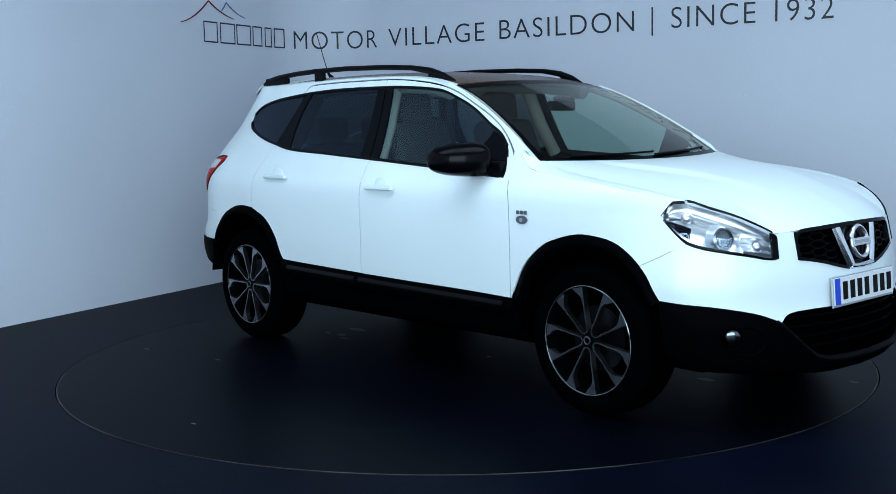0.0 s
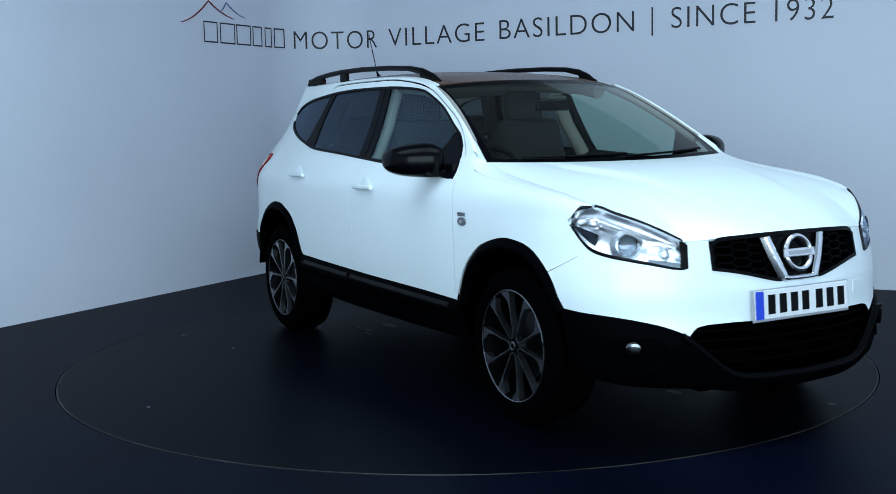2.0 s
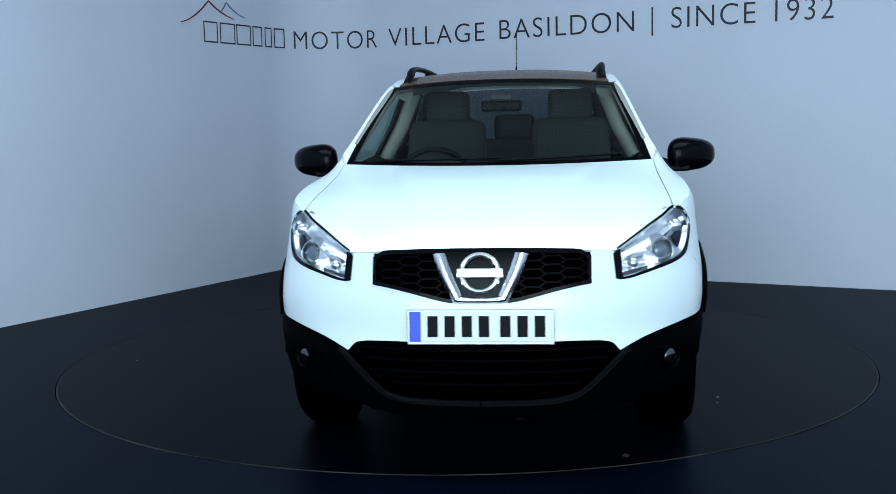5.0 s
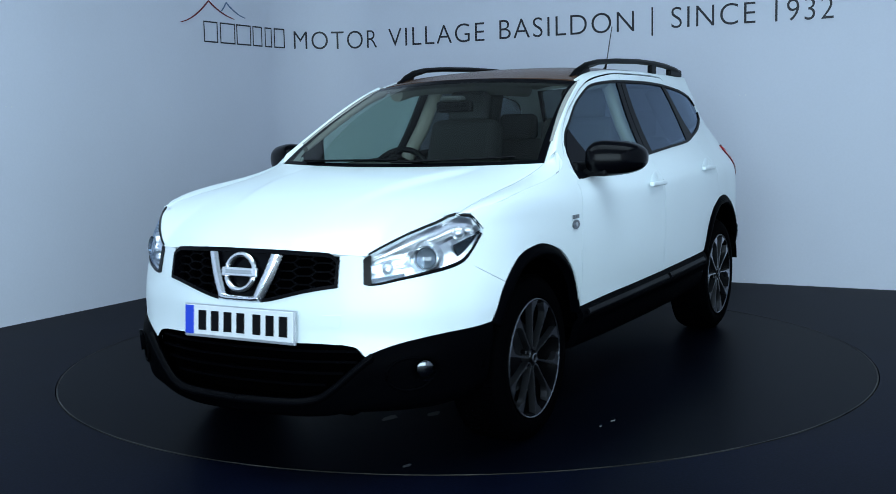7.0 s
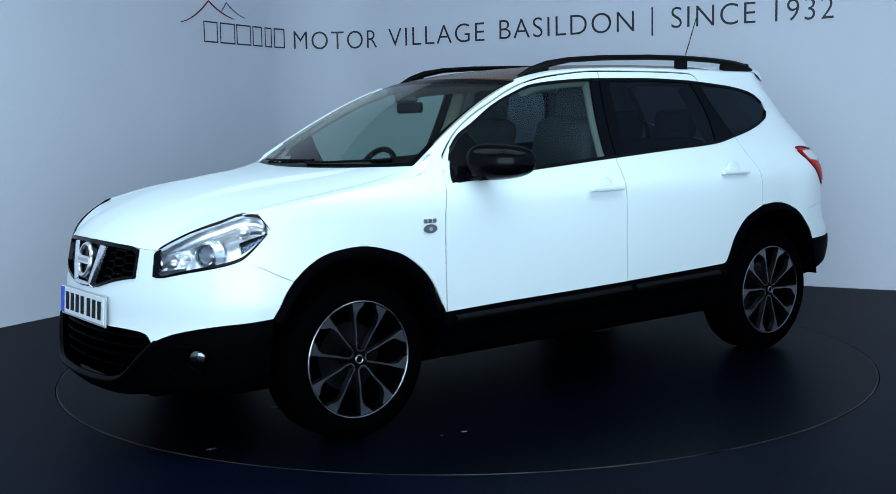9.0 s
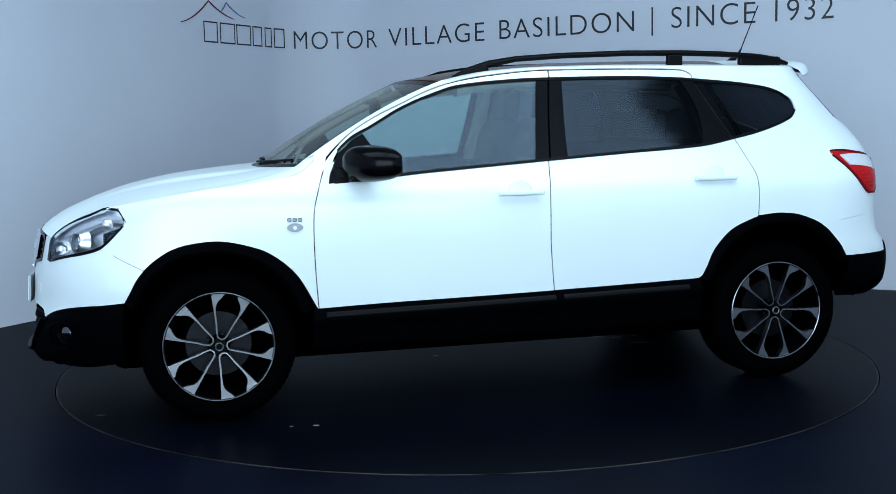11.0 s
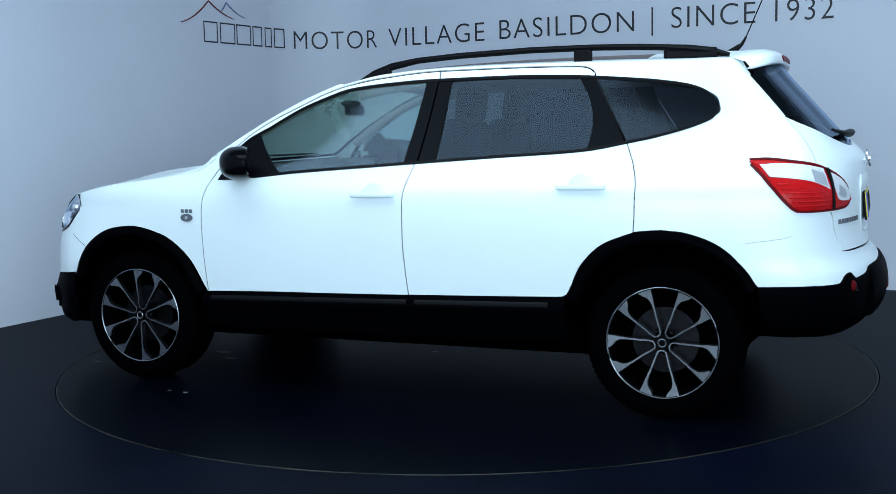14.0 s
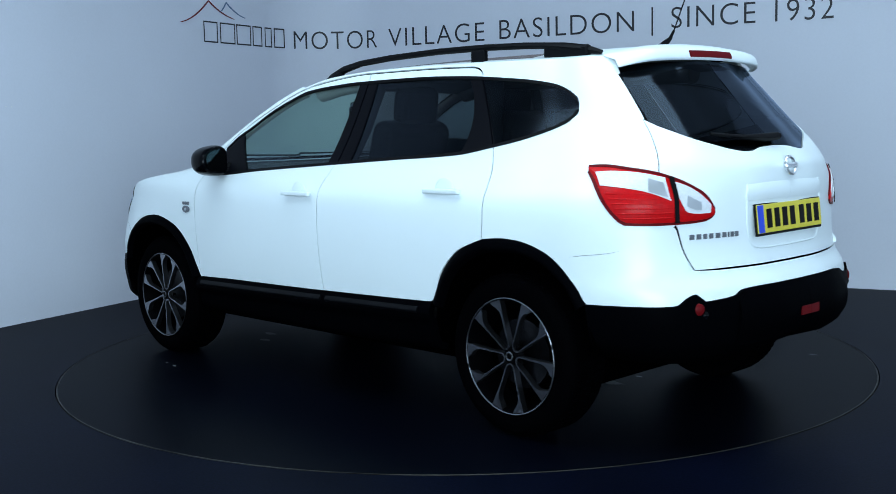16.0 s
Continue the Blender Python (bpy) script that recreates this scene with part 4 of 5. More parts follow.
def front_lower():
    c1 = ruled([(1.79, 0.30), (1.9, 0.27), (2.02, 0.25), (2.18, 0.24), (2.25, 0.237), (2.29, 0.235)], [(1.79, 0.569), (1.9, 0.558), (2.02, 0.547), (2.18, 0.517), (2.25, 0.492), (2.29, 0.472)], 12, off=(-0.03, 0.0, 0.006, 0.008, 0.012, 0.012, 0.004))
    c2 = ruled([(2.29, 0.235), (2.36, 0.228), (2.44, 0.222), (2.55, 0.218), (2.82, 0.215)], [(2.29, 0.472), (2.36, 0.405), (2.44, 0.337), (2.55, 0.312), (2.82, 0.306)], 12, off=(-0.03, 0.0, 0.006, 0.008, 0.012, 0.012, 0.004))
    panels("front_cladding", [c1, c2], PLASTIC, CAR, 1, 0.0, "black plastic lower front cladding", both=True)
    hi = [(2.29, 0.475), (2.33, 0.503), (2.40, 0.515), (2.55, 0.516), (2.82, 0.516)]
    lo = [(2.29, 0.470), (2.36, 0.405), (2.44, 0.337), (2.55, 0.312), (2.82, 0.306)]
    # backing sheet coloured near-black for the shade deep in the intake
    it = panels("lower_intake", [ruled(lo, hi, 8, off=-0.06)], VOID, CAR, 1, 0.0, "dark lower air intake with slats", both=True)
    for z in (0.36, 0.405, 0.45, 0.49):
        u0 = 2.44 if z < 0.38 else 2.37 if z < 0.42 else 2.32
        bm = bmesh.new()
        for s in (1, -1):
            surface(ruled([(u0, z - 0.005), (2.55, z - 0.005), (2.82, z - 0.005)], [(u0, z + 0.005), (2.55, z + 0.005), (2.82, z + 0.005)], 2, off=-0.015), 0.03, s, "", None, None, bm_in=bm)
        part("slat", bm, PLASTIC, it)
    for side in (1, -1):
        lip = [(2.27, 0.486), (2.33, 0.435), (2.40, 0.372), (2.47, 0.326), (2.55, 0.312), (2.68, 0.308), (2.82, 0.306)]
        panel("intake_lip", [(u - 0.012, z - 0.03) for u, z in lip[:-1]] + [(2.82, 0.278)], lip, LIPBLACK, it, side, 4, off=(0.012, 0.03, 0.034, 0.012), thick=0.02)
        fog_lamp(side)
        panel("wing_joint", [(1.715, 0.70), (1.86, 0.755)], [(1.715, 0.73), (1.86, 0.79)], TRIM, CAR, side, 3, off=-0.006, thick=0.0)
        # arch flares, sills and wheel housings
        for arch, hx in ((ARCH_F, 1.3825), (ARCH_R, -1.3825)):
            inner = [(hx + (u - hx) * 0.87, 0.33 + (z - 0.33) * 0.88) for u, z in arch]
            panel("arch_flare", inner, arch, PLASTIC, CAR, side, 6, off=(-0.012, 0.012, 0.018, 0.016, 0.012, 0.006, -0.004), thick=0.03)
            wheel_housing(hx, side)
        panel("sill", [(0.962, 0.285), (0.5, 0.28), (0.0, 0.28), (-0.5, 0.285), (-0.96, 0.30)], [(0.955, 0.495), (0.5, 0.507), (0.0, 0.516), (-0.5, 0.527), (-0.95, 0.539)], PLASTIC, CAR, side, 12, off=(-0.06, -0.01, 0.0, 0.004, 0.006, 0.008, 0.010, 0.028, 0.030, 0.018, 0.0), thick=0.03, label="black plastic sill cladding")
        for a, b in ((0.9, -0.19), (-0.23, -0.88)):
            z0 = 0.455 + (0.5 - a) * 0.018
            z1 = 0.455 + (0.5 - b) * 0.018
            panel("sill_strip", [(a, z0), ((a + b) / 2, (z0 + z1) / 2), (b, z1)], [(a, z0 + 0.035), ((a + b) / 2, (z0 + z1) / 2 + 0.035), (b, z1 + 0.035)], TRIM, CAR, side, 3, off=(0.02, 0.036, 0.034, 0.022), thick=0.02)
    rc = [(-1.752, 0.607), (-1.935, 0.61), (-2.092, 0.612), (-2.147, 0.64), (-2.188, 0.652), (-2.223, 0.622), (-2.340, 0.632), (-2.397, 0.654), (-2.530, 0.66), (-2.75, 0.66)]
    rb = [(-1.765, 0.375), (-1.935, 0.365), (-2.092, 0.36), (-2.147, 0.36), (-2.188, 0.36), (-2.223, 0.36), (-2.340, 0.365), (-2.397, 0.37), (-2.530, 0.385), (-2.75, 0.40)]
    panels("rear_cladding", [ruled(rb, [(u, z - 0.002) for u, z in rc], 14, off=(-0.07, -0.02, 0.004, 0.008, 0.01, 0.012, 0.010))], PLASTIC, CAR, 1, 0.03, "black plastic lower rear cladding", both=True)
    panels("skid_plate", [ruled([(-2.340, 0.44), (-2.397, 0.43), (-2.530, 0.44), (-2.75, 0.45)], [(-2.359, 0.615), (-2.406, 0.645), (-2.530, 0.652), (-2.75, 0.652)], 8, off=(0.0, 0.02, 0.028, 0.030, 0.026, 0.012))], PLASTIC, CAR, 1, 0.02, both=True)
    for side in (1, -1):
        bm = bmesh.new()
        bmesh.ops.create_uvsphere(bm, u_segments=20, v_segments=10, radius=0.026)
        bmesh.ops.scale(bm, vec=(0.45, 1, 1), verts=bm.verts)
        p = skin(-2.180, 0.594)
        bmesh.ops.transform(bm, matrix=Matrix.Translation((p[0] - 0.006, p[1] * side, p[2])) @ pose(0, 0, 0, 0, 0, -45 * side), verts=bm.verts)
        lamp = part("rear_fog_lamp", bm, DARKRED, CAR, "round red rear fog lamp", smooth=True)
        bm = bmesh.new()
        bmesh.ops.create_uvsphere(bm, u_segments=16, v_segments=8, radius=0.018)
        bmesh.ops.scale(bm, vec=(0.5, 1, 1), verts=bm.verts)
        p = skin(-2.215, 0.570)
        bmesh.ops.transform(bm, matrix=Matrix.Translation((p[0] - 0.006, p[1] * side, p[2])), verts=bm.verts)
        part("reverse_lamp", bm, GLOSSY, CAR, smooth=True)
    panels("rear_reflector", [ruled([(-2.69, 0.515), (-2.75, 0.515)], [(-2.69, 0.55), (-2.75, 0.55)], 2, off=0.031)], DARKRED, CAR, 1, 0.01, "dark red rear reflector", both=True)
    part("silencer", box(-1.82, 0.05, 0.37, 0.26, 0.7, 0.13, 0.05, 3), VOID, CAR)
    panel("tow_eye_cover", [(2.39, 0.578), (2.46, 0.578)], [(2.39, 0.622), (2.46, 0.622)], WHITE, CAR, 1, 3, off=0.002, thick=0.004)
    # filler boxes in the same shade colour close off the space behind the intake
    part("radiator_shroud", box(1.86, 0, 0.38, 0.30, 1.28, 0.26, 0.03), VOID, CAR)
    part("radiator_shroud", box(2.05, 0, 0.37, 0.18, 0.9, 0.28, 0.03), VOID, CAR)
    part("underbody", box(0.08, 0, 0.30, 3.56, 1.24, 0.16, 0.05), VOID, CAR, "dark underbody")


def fog_lamp(side):
    p = skin(2.075, 0.425)
    n = normal(np.array(2.075), np.array(0.425))
    m = Matrix.Translation(Vector(p + n * 0.012) * 1) @ look((0, 0, 0), tuple(n * (1, 1, 1)))
    bm = bmesh.new()
    bmesh.ops.create_cone(bm, cap_ends=False, segments=24, radius1=0.046, radius2=0.038, depth=0.03)
    bmesh.ops.transform(bm, matrix=m, verts=bm.verts)
    bmesh.ops.scale(bm, vec=(1, side, 1), verts=bm.verts)
    fog = part("fog_lamp", bm, GLOSSY, CAR, "round front fog lamp", smooth=True)
    rim = [(2.125 + 0.085 * math.cos(k), 0.405 + 0.060 * math.sin(k)) for k in [2 * math.pi * i / 20 for i in range(20)]]
    pts = [tuple((skin(u, z) + normal(np.array(u), np.array(z)) * 0.010) * (1, side, 1)) for u, z in rim]
    tube(pts, 0.007, PLASTIC, "pocket_rim", fog, closed=True, sides=8)
    bm = bmesh.new()
    bmesh.ops.create_uvsphere(bm, u_segments=20, v_segments=10, radius=0.037)
    bmesh.ops.scale(bm, vec=(1, 1, 0.35), verts=bm.verts)
    bmesh.ops.transform(bm, matrix=m, verts=bm.verts)
    bmesh.ops.scale(bm, vec=(1, side, 1), verts=bm.verts)
    part("reflector", bm, FOGGLASS, fog, smooth=True)


def wheel_housing(hx, side):
    bm = bmesh.new()
    n = 24
    rows = []
    for y in (0.48, 0.838):
        rows.append([bm.verts.new((hx + 0.452 * math.cos(a), y * side, 0.33 + 0.508 * math.sin(a))) for a in [0.13 + (math.pi - 0.26) * k / n for k in range(n + 1)]])
    for k in range(n):
        bm.faces.new((rows[0][k], rows[0][k + 1], rows[1][k + 1], rows[1][k]))
    bm.faces.new(rows[0])
    # the housing's shade is in its near-black colour
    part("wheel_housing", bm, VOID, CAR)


side_glass()
tailgate()
grille()
front_lower()


def head_lamp(side):
    top = [(1.812, 0.919), (1.853, 0.947), (1.908, 0.975), (1.995, 0.982), (2.08, 0.955), (2.17, 0.921), (2.25, 0.883), (2.312, 0.847), (2.324, 0.80)]
    bot = [(1.820, 0.899), (1.847, 0.871), (1.883, 0.837), (1.932, 0.802), (2.03, 0.777), (2.11, 0.764), (2.20, 0.747), (2.285, 0.732), (2.314, 0.735)]
    body = panel("headlight", bot, top, SILVER, CAR, side, 10, off=(-0.01, -0.045, -0.05, -0.045, -0.01), thick=0.0, label="clear headlight with chrome reflectors and projector")
    lens = panel("lens", bot, top, LENS, body, side, 10, off=(0.0, 0.0025, 0.003, 0.0025, 0.0), thick=0.004)
    lens.visible_shadow = False

    def shrink(k0, k1):
        a, b = np.array(bot), np.array(top)
        return [tuple(p) for p in a * (1 - k0) + b * k0], [tuple(p) for p in a * (1 - k1) + b * k1]
    lo, hi = shrink(-0.01, 0.065)
    panel("bezel", lo, hi, GLOSSY, body, side, 2, off=(0.001, 0.0035, 0.0035), thick=0.012)
    lo, hi = shrink(0.955, 1.010)
    panel("bezel", lo[:-1], hi[:-1], GLOSSY, body, side, 2, off=(0.0035, 0.003, 0.0005), thick=0.012)
    panel("bezel", [(2.288, 0.733), (2.302, 0.734), (2.316, 0.736)], [(2.300, 0.842), (2.312, 0.838), (2.327, 0.826)], GLOSSY, body, side, 4, off=0.004, thick=0.012)
    # chrome tray above, with the indicator in it
    lo, hi = shrink(0.60, 0.985)
    panel("reflector", lo[1:-1], hi[1:-1], SILVER, body, side, 6, off=(-0.02, -0.035, -0.03, -0.008), thick=0.02)
    panel("reflector", [(2.17, 0.775), (2.24, 0.765), (2.30, 0.755)], [(2.17, 0.83), (2.24, 0.825), (2.30, 0.80)], SILVER, body, side, 6, off=(-0.01, -0.04, -0.04, -0.01), thick=0.02)
    lo, hi = shrink(0.02, 0.40)
    panel("lower_tray", lo[0:4], hi[0:4], GLOSSY, body, side, 4, off=-0.028, thick=0.015)
    c = skin(2.095, 0.826)
    nn = normal(np.array(2.095), np.array(0.826))
    nn = nn * (1, 0.55, 0.6)
    nn /= np.linalg.norm(nn)
    m = Matrix.Translation(Vector(c - nn * 0.022)) @ look((0, 0, 0), tuple(-nn))
    for name, r1, r2, d, mat in (("projector_ring", 0.066, 0.047, 0.04, SILVER), ("projector_tube", 0.044, 0.040, 0.05, CHROME)):
        bm = bmesh.new()
        bmesh.ops.create_cone(bm, cap_ends=False, segments=32, radius1=r1, radius2=r2, depth=d)
        bmesh.ops.transform(bm, matrix=m, verts=bm.verts)
        bmesh.ops.scale(bm, vec=(1, side, 1), verts=bm.verts)
        part(name, bm, mat, body, smooth=True)
    bm = bmesh.new()
    bmesh.ops.create_uvsphere(bm, u_segments=24, v_segments=12, radius=0.041)
    bmesh.ops.scale(bm, vec=(1, 1, 0.5), verts=bm.verts)
    bmesh.ops.transform(bm, matrix=m, verts=bm.verts)
    bmesh.ops.scale(bm, vec=(1, side, 1), verts=bm.verts)
    part("projector_lens", bm, PROJ, body, "dark glossy projector lens", smooth=True)
    for u, z, r in ((1.95, 0.915, 0.026), (2.235, 0.79, 0.022)):
        c = skin(u, z)
        n2 = normal(np.array(u), np.array(z))
        bm = bmesh.new()
        bmesh.ops.create_uvsphere(bm, u_segments=16, v_segments=8, radius=r)
        bmesh.ops.translate(bm, vec=c - n2 * 0.02, verts=bm.verts)
        bmesh.ops.scale(bm, vec=(1, side, 1), verts=bm.verts)
        part("bulb", bm, SILVER, body, smooth=True)


def tail_lamp(side):
    top = [(-1.747, 1.138), (-1.814, 1.141), (-1.935, 1.128), (-2.040, 1.113), (-2.124, 1.091), (-2.195, 1.066), (-2.254, 1.040), (-2.297, 1.01), (-2.326, 0.97)]
    bot = [(-1.753, 1.122), (-1.803, 1.075), (-1.858, 1.015), (-1.913, 0.955), (-1.956, 0.925), (-2.092, 0.922), (-2.195, 0.923), (-2.292, 0.93), (-2.323, 0.945)]
    body = panel("tail_light", bot, top, RED, CAR, side, 10, off=(0.002, 0.007, 0.010, 0.011, 0.010, 0.007, 0.002), thick=0.02, label="red and clear wraparound tail light")
    panel("clear_panel", [(-1.834, 1.064), (-1.92, 1.056), (-2.0, 1.046), (-2.07, 1.030), (-2.136, 1.008)], [(-1.79, 1.114), (-1.86, 1.118), (-1.938, 1.115), (-2.02, 1.105), (-2.085, 1.093)], CLEARLENS, body, side, 5, off=0.0125, thick=0.006, label="clear indicator panel")
    panel("clear_panel", [(-2.172, 1.010), (-2.21, 0.962), (-2.26, 0.955), (-2.304, 0.956)], [(-2.128, 1.078), (-2.20, 1.056), (-2.26, 1.025), (-2.304, 0.988)], CLEARLENS, body, side, 5, off=0.0125, thick=0.006)
    panel("reflector", [(-2.035, 1.042), (-2.075, 1.032), (-2.118, 1.022)], [(-2.015, 1.09), (-2.05, 1.082), (-2.085, 1.074)], LAMPGREY, body, side, 3, off=0.0142, thick=0.003)
    panel("reflector", [(-2.205, 0.985), (-2.235, 0.972), (-2.265, 0.968)], [(-2.20, 1.025), (-2.23, 1.012), (-2.262, 0.998)], LAMPGREY, body, side, 3, off=0.0142, thick=0.003)
    for z in (0.945, 0.963, 0.981, 0.999, 1.017, 1.035):
        u0 = -1.775 - (1.128 - z) * 0.86 - 0.012
        u1 = min(-2.145 + 0.45 * max(0, z - 1.0), u0 - 0.05)
        panel("lens_rib", [(u0, z - 0.0035), ((u0 + u1) / 2, z - 0.0035), (u1, z - 0.0035)], [(u0, z + 0.0035), ((u0 + u1) / 2, z + 0.0035), (u1, z + 0.0035)], RED, body, side, 2, off=(0.009, 0.0125, 0.009), thick=0.0)
    panel("lens_gap", [(-2.158, 0.924), (-2.150, 1.0), (-2.100, 1.095)], [(-2.175, 0.924), (-2.168, 1.0), (-2.120, 1.095)], TRIM, body, side, 2, off=0.0145, thick=0.004)
    panel("rim", [(u + 0.004, z - 0.006) for u, z in bot], [(u - 0.004, z + 0.004) for u, z in bot], DARKRED, body, side, 2, off=0.006, thick=0.02)
    panel("rim", [(u, z - 0.004) for u, z in top], [(u, z + 0.005) for u, z in top], DARKRED, body, side, 2, off=0.006, thick=0.02)


def mirror(side):
    bm = bmesh.new()
    bmesh.ops.create_uvsphere(bm, u_segments=32, v_segments=20, radius=1)
    f = lambda q, p: math.copysign(abs(q) ** p, q)
    for v in bm.verts:
        x, y, z = v.co
        nx, ny, nz = f(x, 0.8), f(y, 0.7), f(z, 0.75)
        if nx < -0.55:
            nx = -0.55
        taper = 1 - 0.16 * ny
        v.co = (0.675 + nx * 0.105 - 0.06 * ny, 0.94 + ny * 0.121, 1.148 + nz * 0.080 * taper)
        v.co.y *= side
    m = part("door_mirror", bm, GLOSSY, CAR, "gloss black door mirror with a folding arm", smooth=True)
    gb = bmesh.new()
    bmesh.ops.create_cone(gb, cap_ends=True, segments=32, radius1=1, radius2=1, depth=0.004)
    for v in gb.verts:
        ny, nz, d = f(v.co.x, 0.8), f(v.co.y, 0.8), v.co.z
        v.co = (0.675 - 0.55 * 0.105 - 0.001 + d - 0.06 * ny * 0.8, (0.94 + ny * 0.092) * side, 1.15 + nz * 0.057 * (1 - 0.16 * ny))
    part("mirror_glass", gb, MIRRORGLASS, m, "dark reflecting mirror glass")
    part("arm", box(0.73, 0.845 * side, 1.085, 0.10, 0.16, 0.035, 0.012), TRIM, m)
    part("base", box(0.77, 0.79 * side, 1.10, 0.14, 0.05, 0.07, 0.015), TRIM, m)


def handle(x, z, side):
    p = skin(x, z)
    bm = box(0, 0, 0, 0.225, 0.024, 0.024, 0.008, 3)
    for v in bm.verts:
        v.co.y += 0.016 - 1.1 * v.co.x ** 2
    bmesh.ops.translate(bm, vec=(p[0], p[1] + 0.018, p[2]), verts=bm.verts)
    bmesh.ops.transform(bm, matrix=Matrix.Diagonal((1, side, 1, 1)), verts=bm.verts)
    h = part("door_handle", bm, WHITE, CAR, "body-coloured pull door handle")
    # shallow raised dome, shaped to give the finger recess's shading; the door isn't hollowed
    cup = bmesh.new()
    bmesh.ops.create_uvsphere(cup, u_segments=20, v_segments=10, radius=0.06)
    bmesh.ops.scale(cup, vec=(1, 0.12, 0.95), verts=cup.verts)
    bmesh.ops.translate(cup, vec=(p[0], (p[1] - 0.002), p[2] + 0.004), verts=cup.verts)
    bmesh.ops.transform(cup, matrix=Matrix.Diagonal((1, side, 1, 1)), verts=cup.verts)
    part("recess_dome", cup, WHITE, h, smooth=True)


def roof_rail(side):
    us = [0.20, 0.12, 0.02, -0.12, -0.35, -0.7, -1.0, -1.22, -1.34, -1.44, -1.54, -1.62]
    zz = [1.545, 1.578, 1.608, 1.631, 1.645, 1.655, 1.655, 1.649, 1.642, 1.631, 1.617, 1.600]
    pts = [(u, side * (0.548 - 0.035 * ((u + 0.7) / 0.9) ** 2), z) for u, z in zip(us, zz)]
    rail = tube(pts, [0.012, 0.022, 0.024] + [0.02] * 6 + [0.026, 0.026, 0.012], TRIM, "roof_rail", CAR, "black raised roof rail", flat=0.75)
    for u in (-0.96,):
        part("rail_foot", box(u, side * 0.547, 1.612, 0.085, 0.03, 0.07, 0.008), TRIM, rail)
    part("rail_foot", box(-1.45, side * 0.525, 1.610, 0.24, 0.034, 0.05, 0.012), TRIM, rail)
    part("rail_foot", box(0.10, side * 0.535, 1.566, 0.16, 0.03, 0.035, 0.012, turn=pose(0, 0, 0, 0, 18, 0)), TRIM, rail)


def side_badge(side):
    p = skin(1.03, 0.872)
    bm = bmesh.new()
    bmesh.ops.create_cone(bm, cap_ends=True, segments=24, radius1=0.036, radius2=0.034, depth=0.006)
    bmesh.ops.transform(bm, matrix=Matrix.Translation((p[0], (p[1] + 0.004) * side, p[2])) @ pose(0, 0, 0, 90, 0, 0) @ Matrix.Diagonal((1, 0.55, 1, 1)), verts=bm.verts)
    b = part("wing_badge", bm, BADGE, CAR, "small grey metal oval wing badge")
    bm = bmesh.new()
    bmesh.ops.create_cone(bm, cap_ends=True, segments=16, radius1=0.009, radius2=0.009, depth=0.005)
    bmesh.ops.transform(bm, matrix=Matrix.Translation((p[0], (p[1] + 0.008) * side, p[2])) @ pose(0, 0, 0, 90, 0, 0), verts=bm.verts)
    part("dot", bm, LAMPGREY, b)
    for k in (-1, 0, 1):
        part("bar", box(p[0] + k * 0.024, (p[1] + 0.004) * side, p[2] + 0.034, 0.019, 0.006, 0.018, 0.003), BADGE, b)


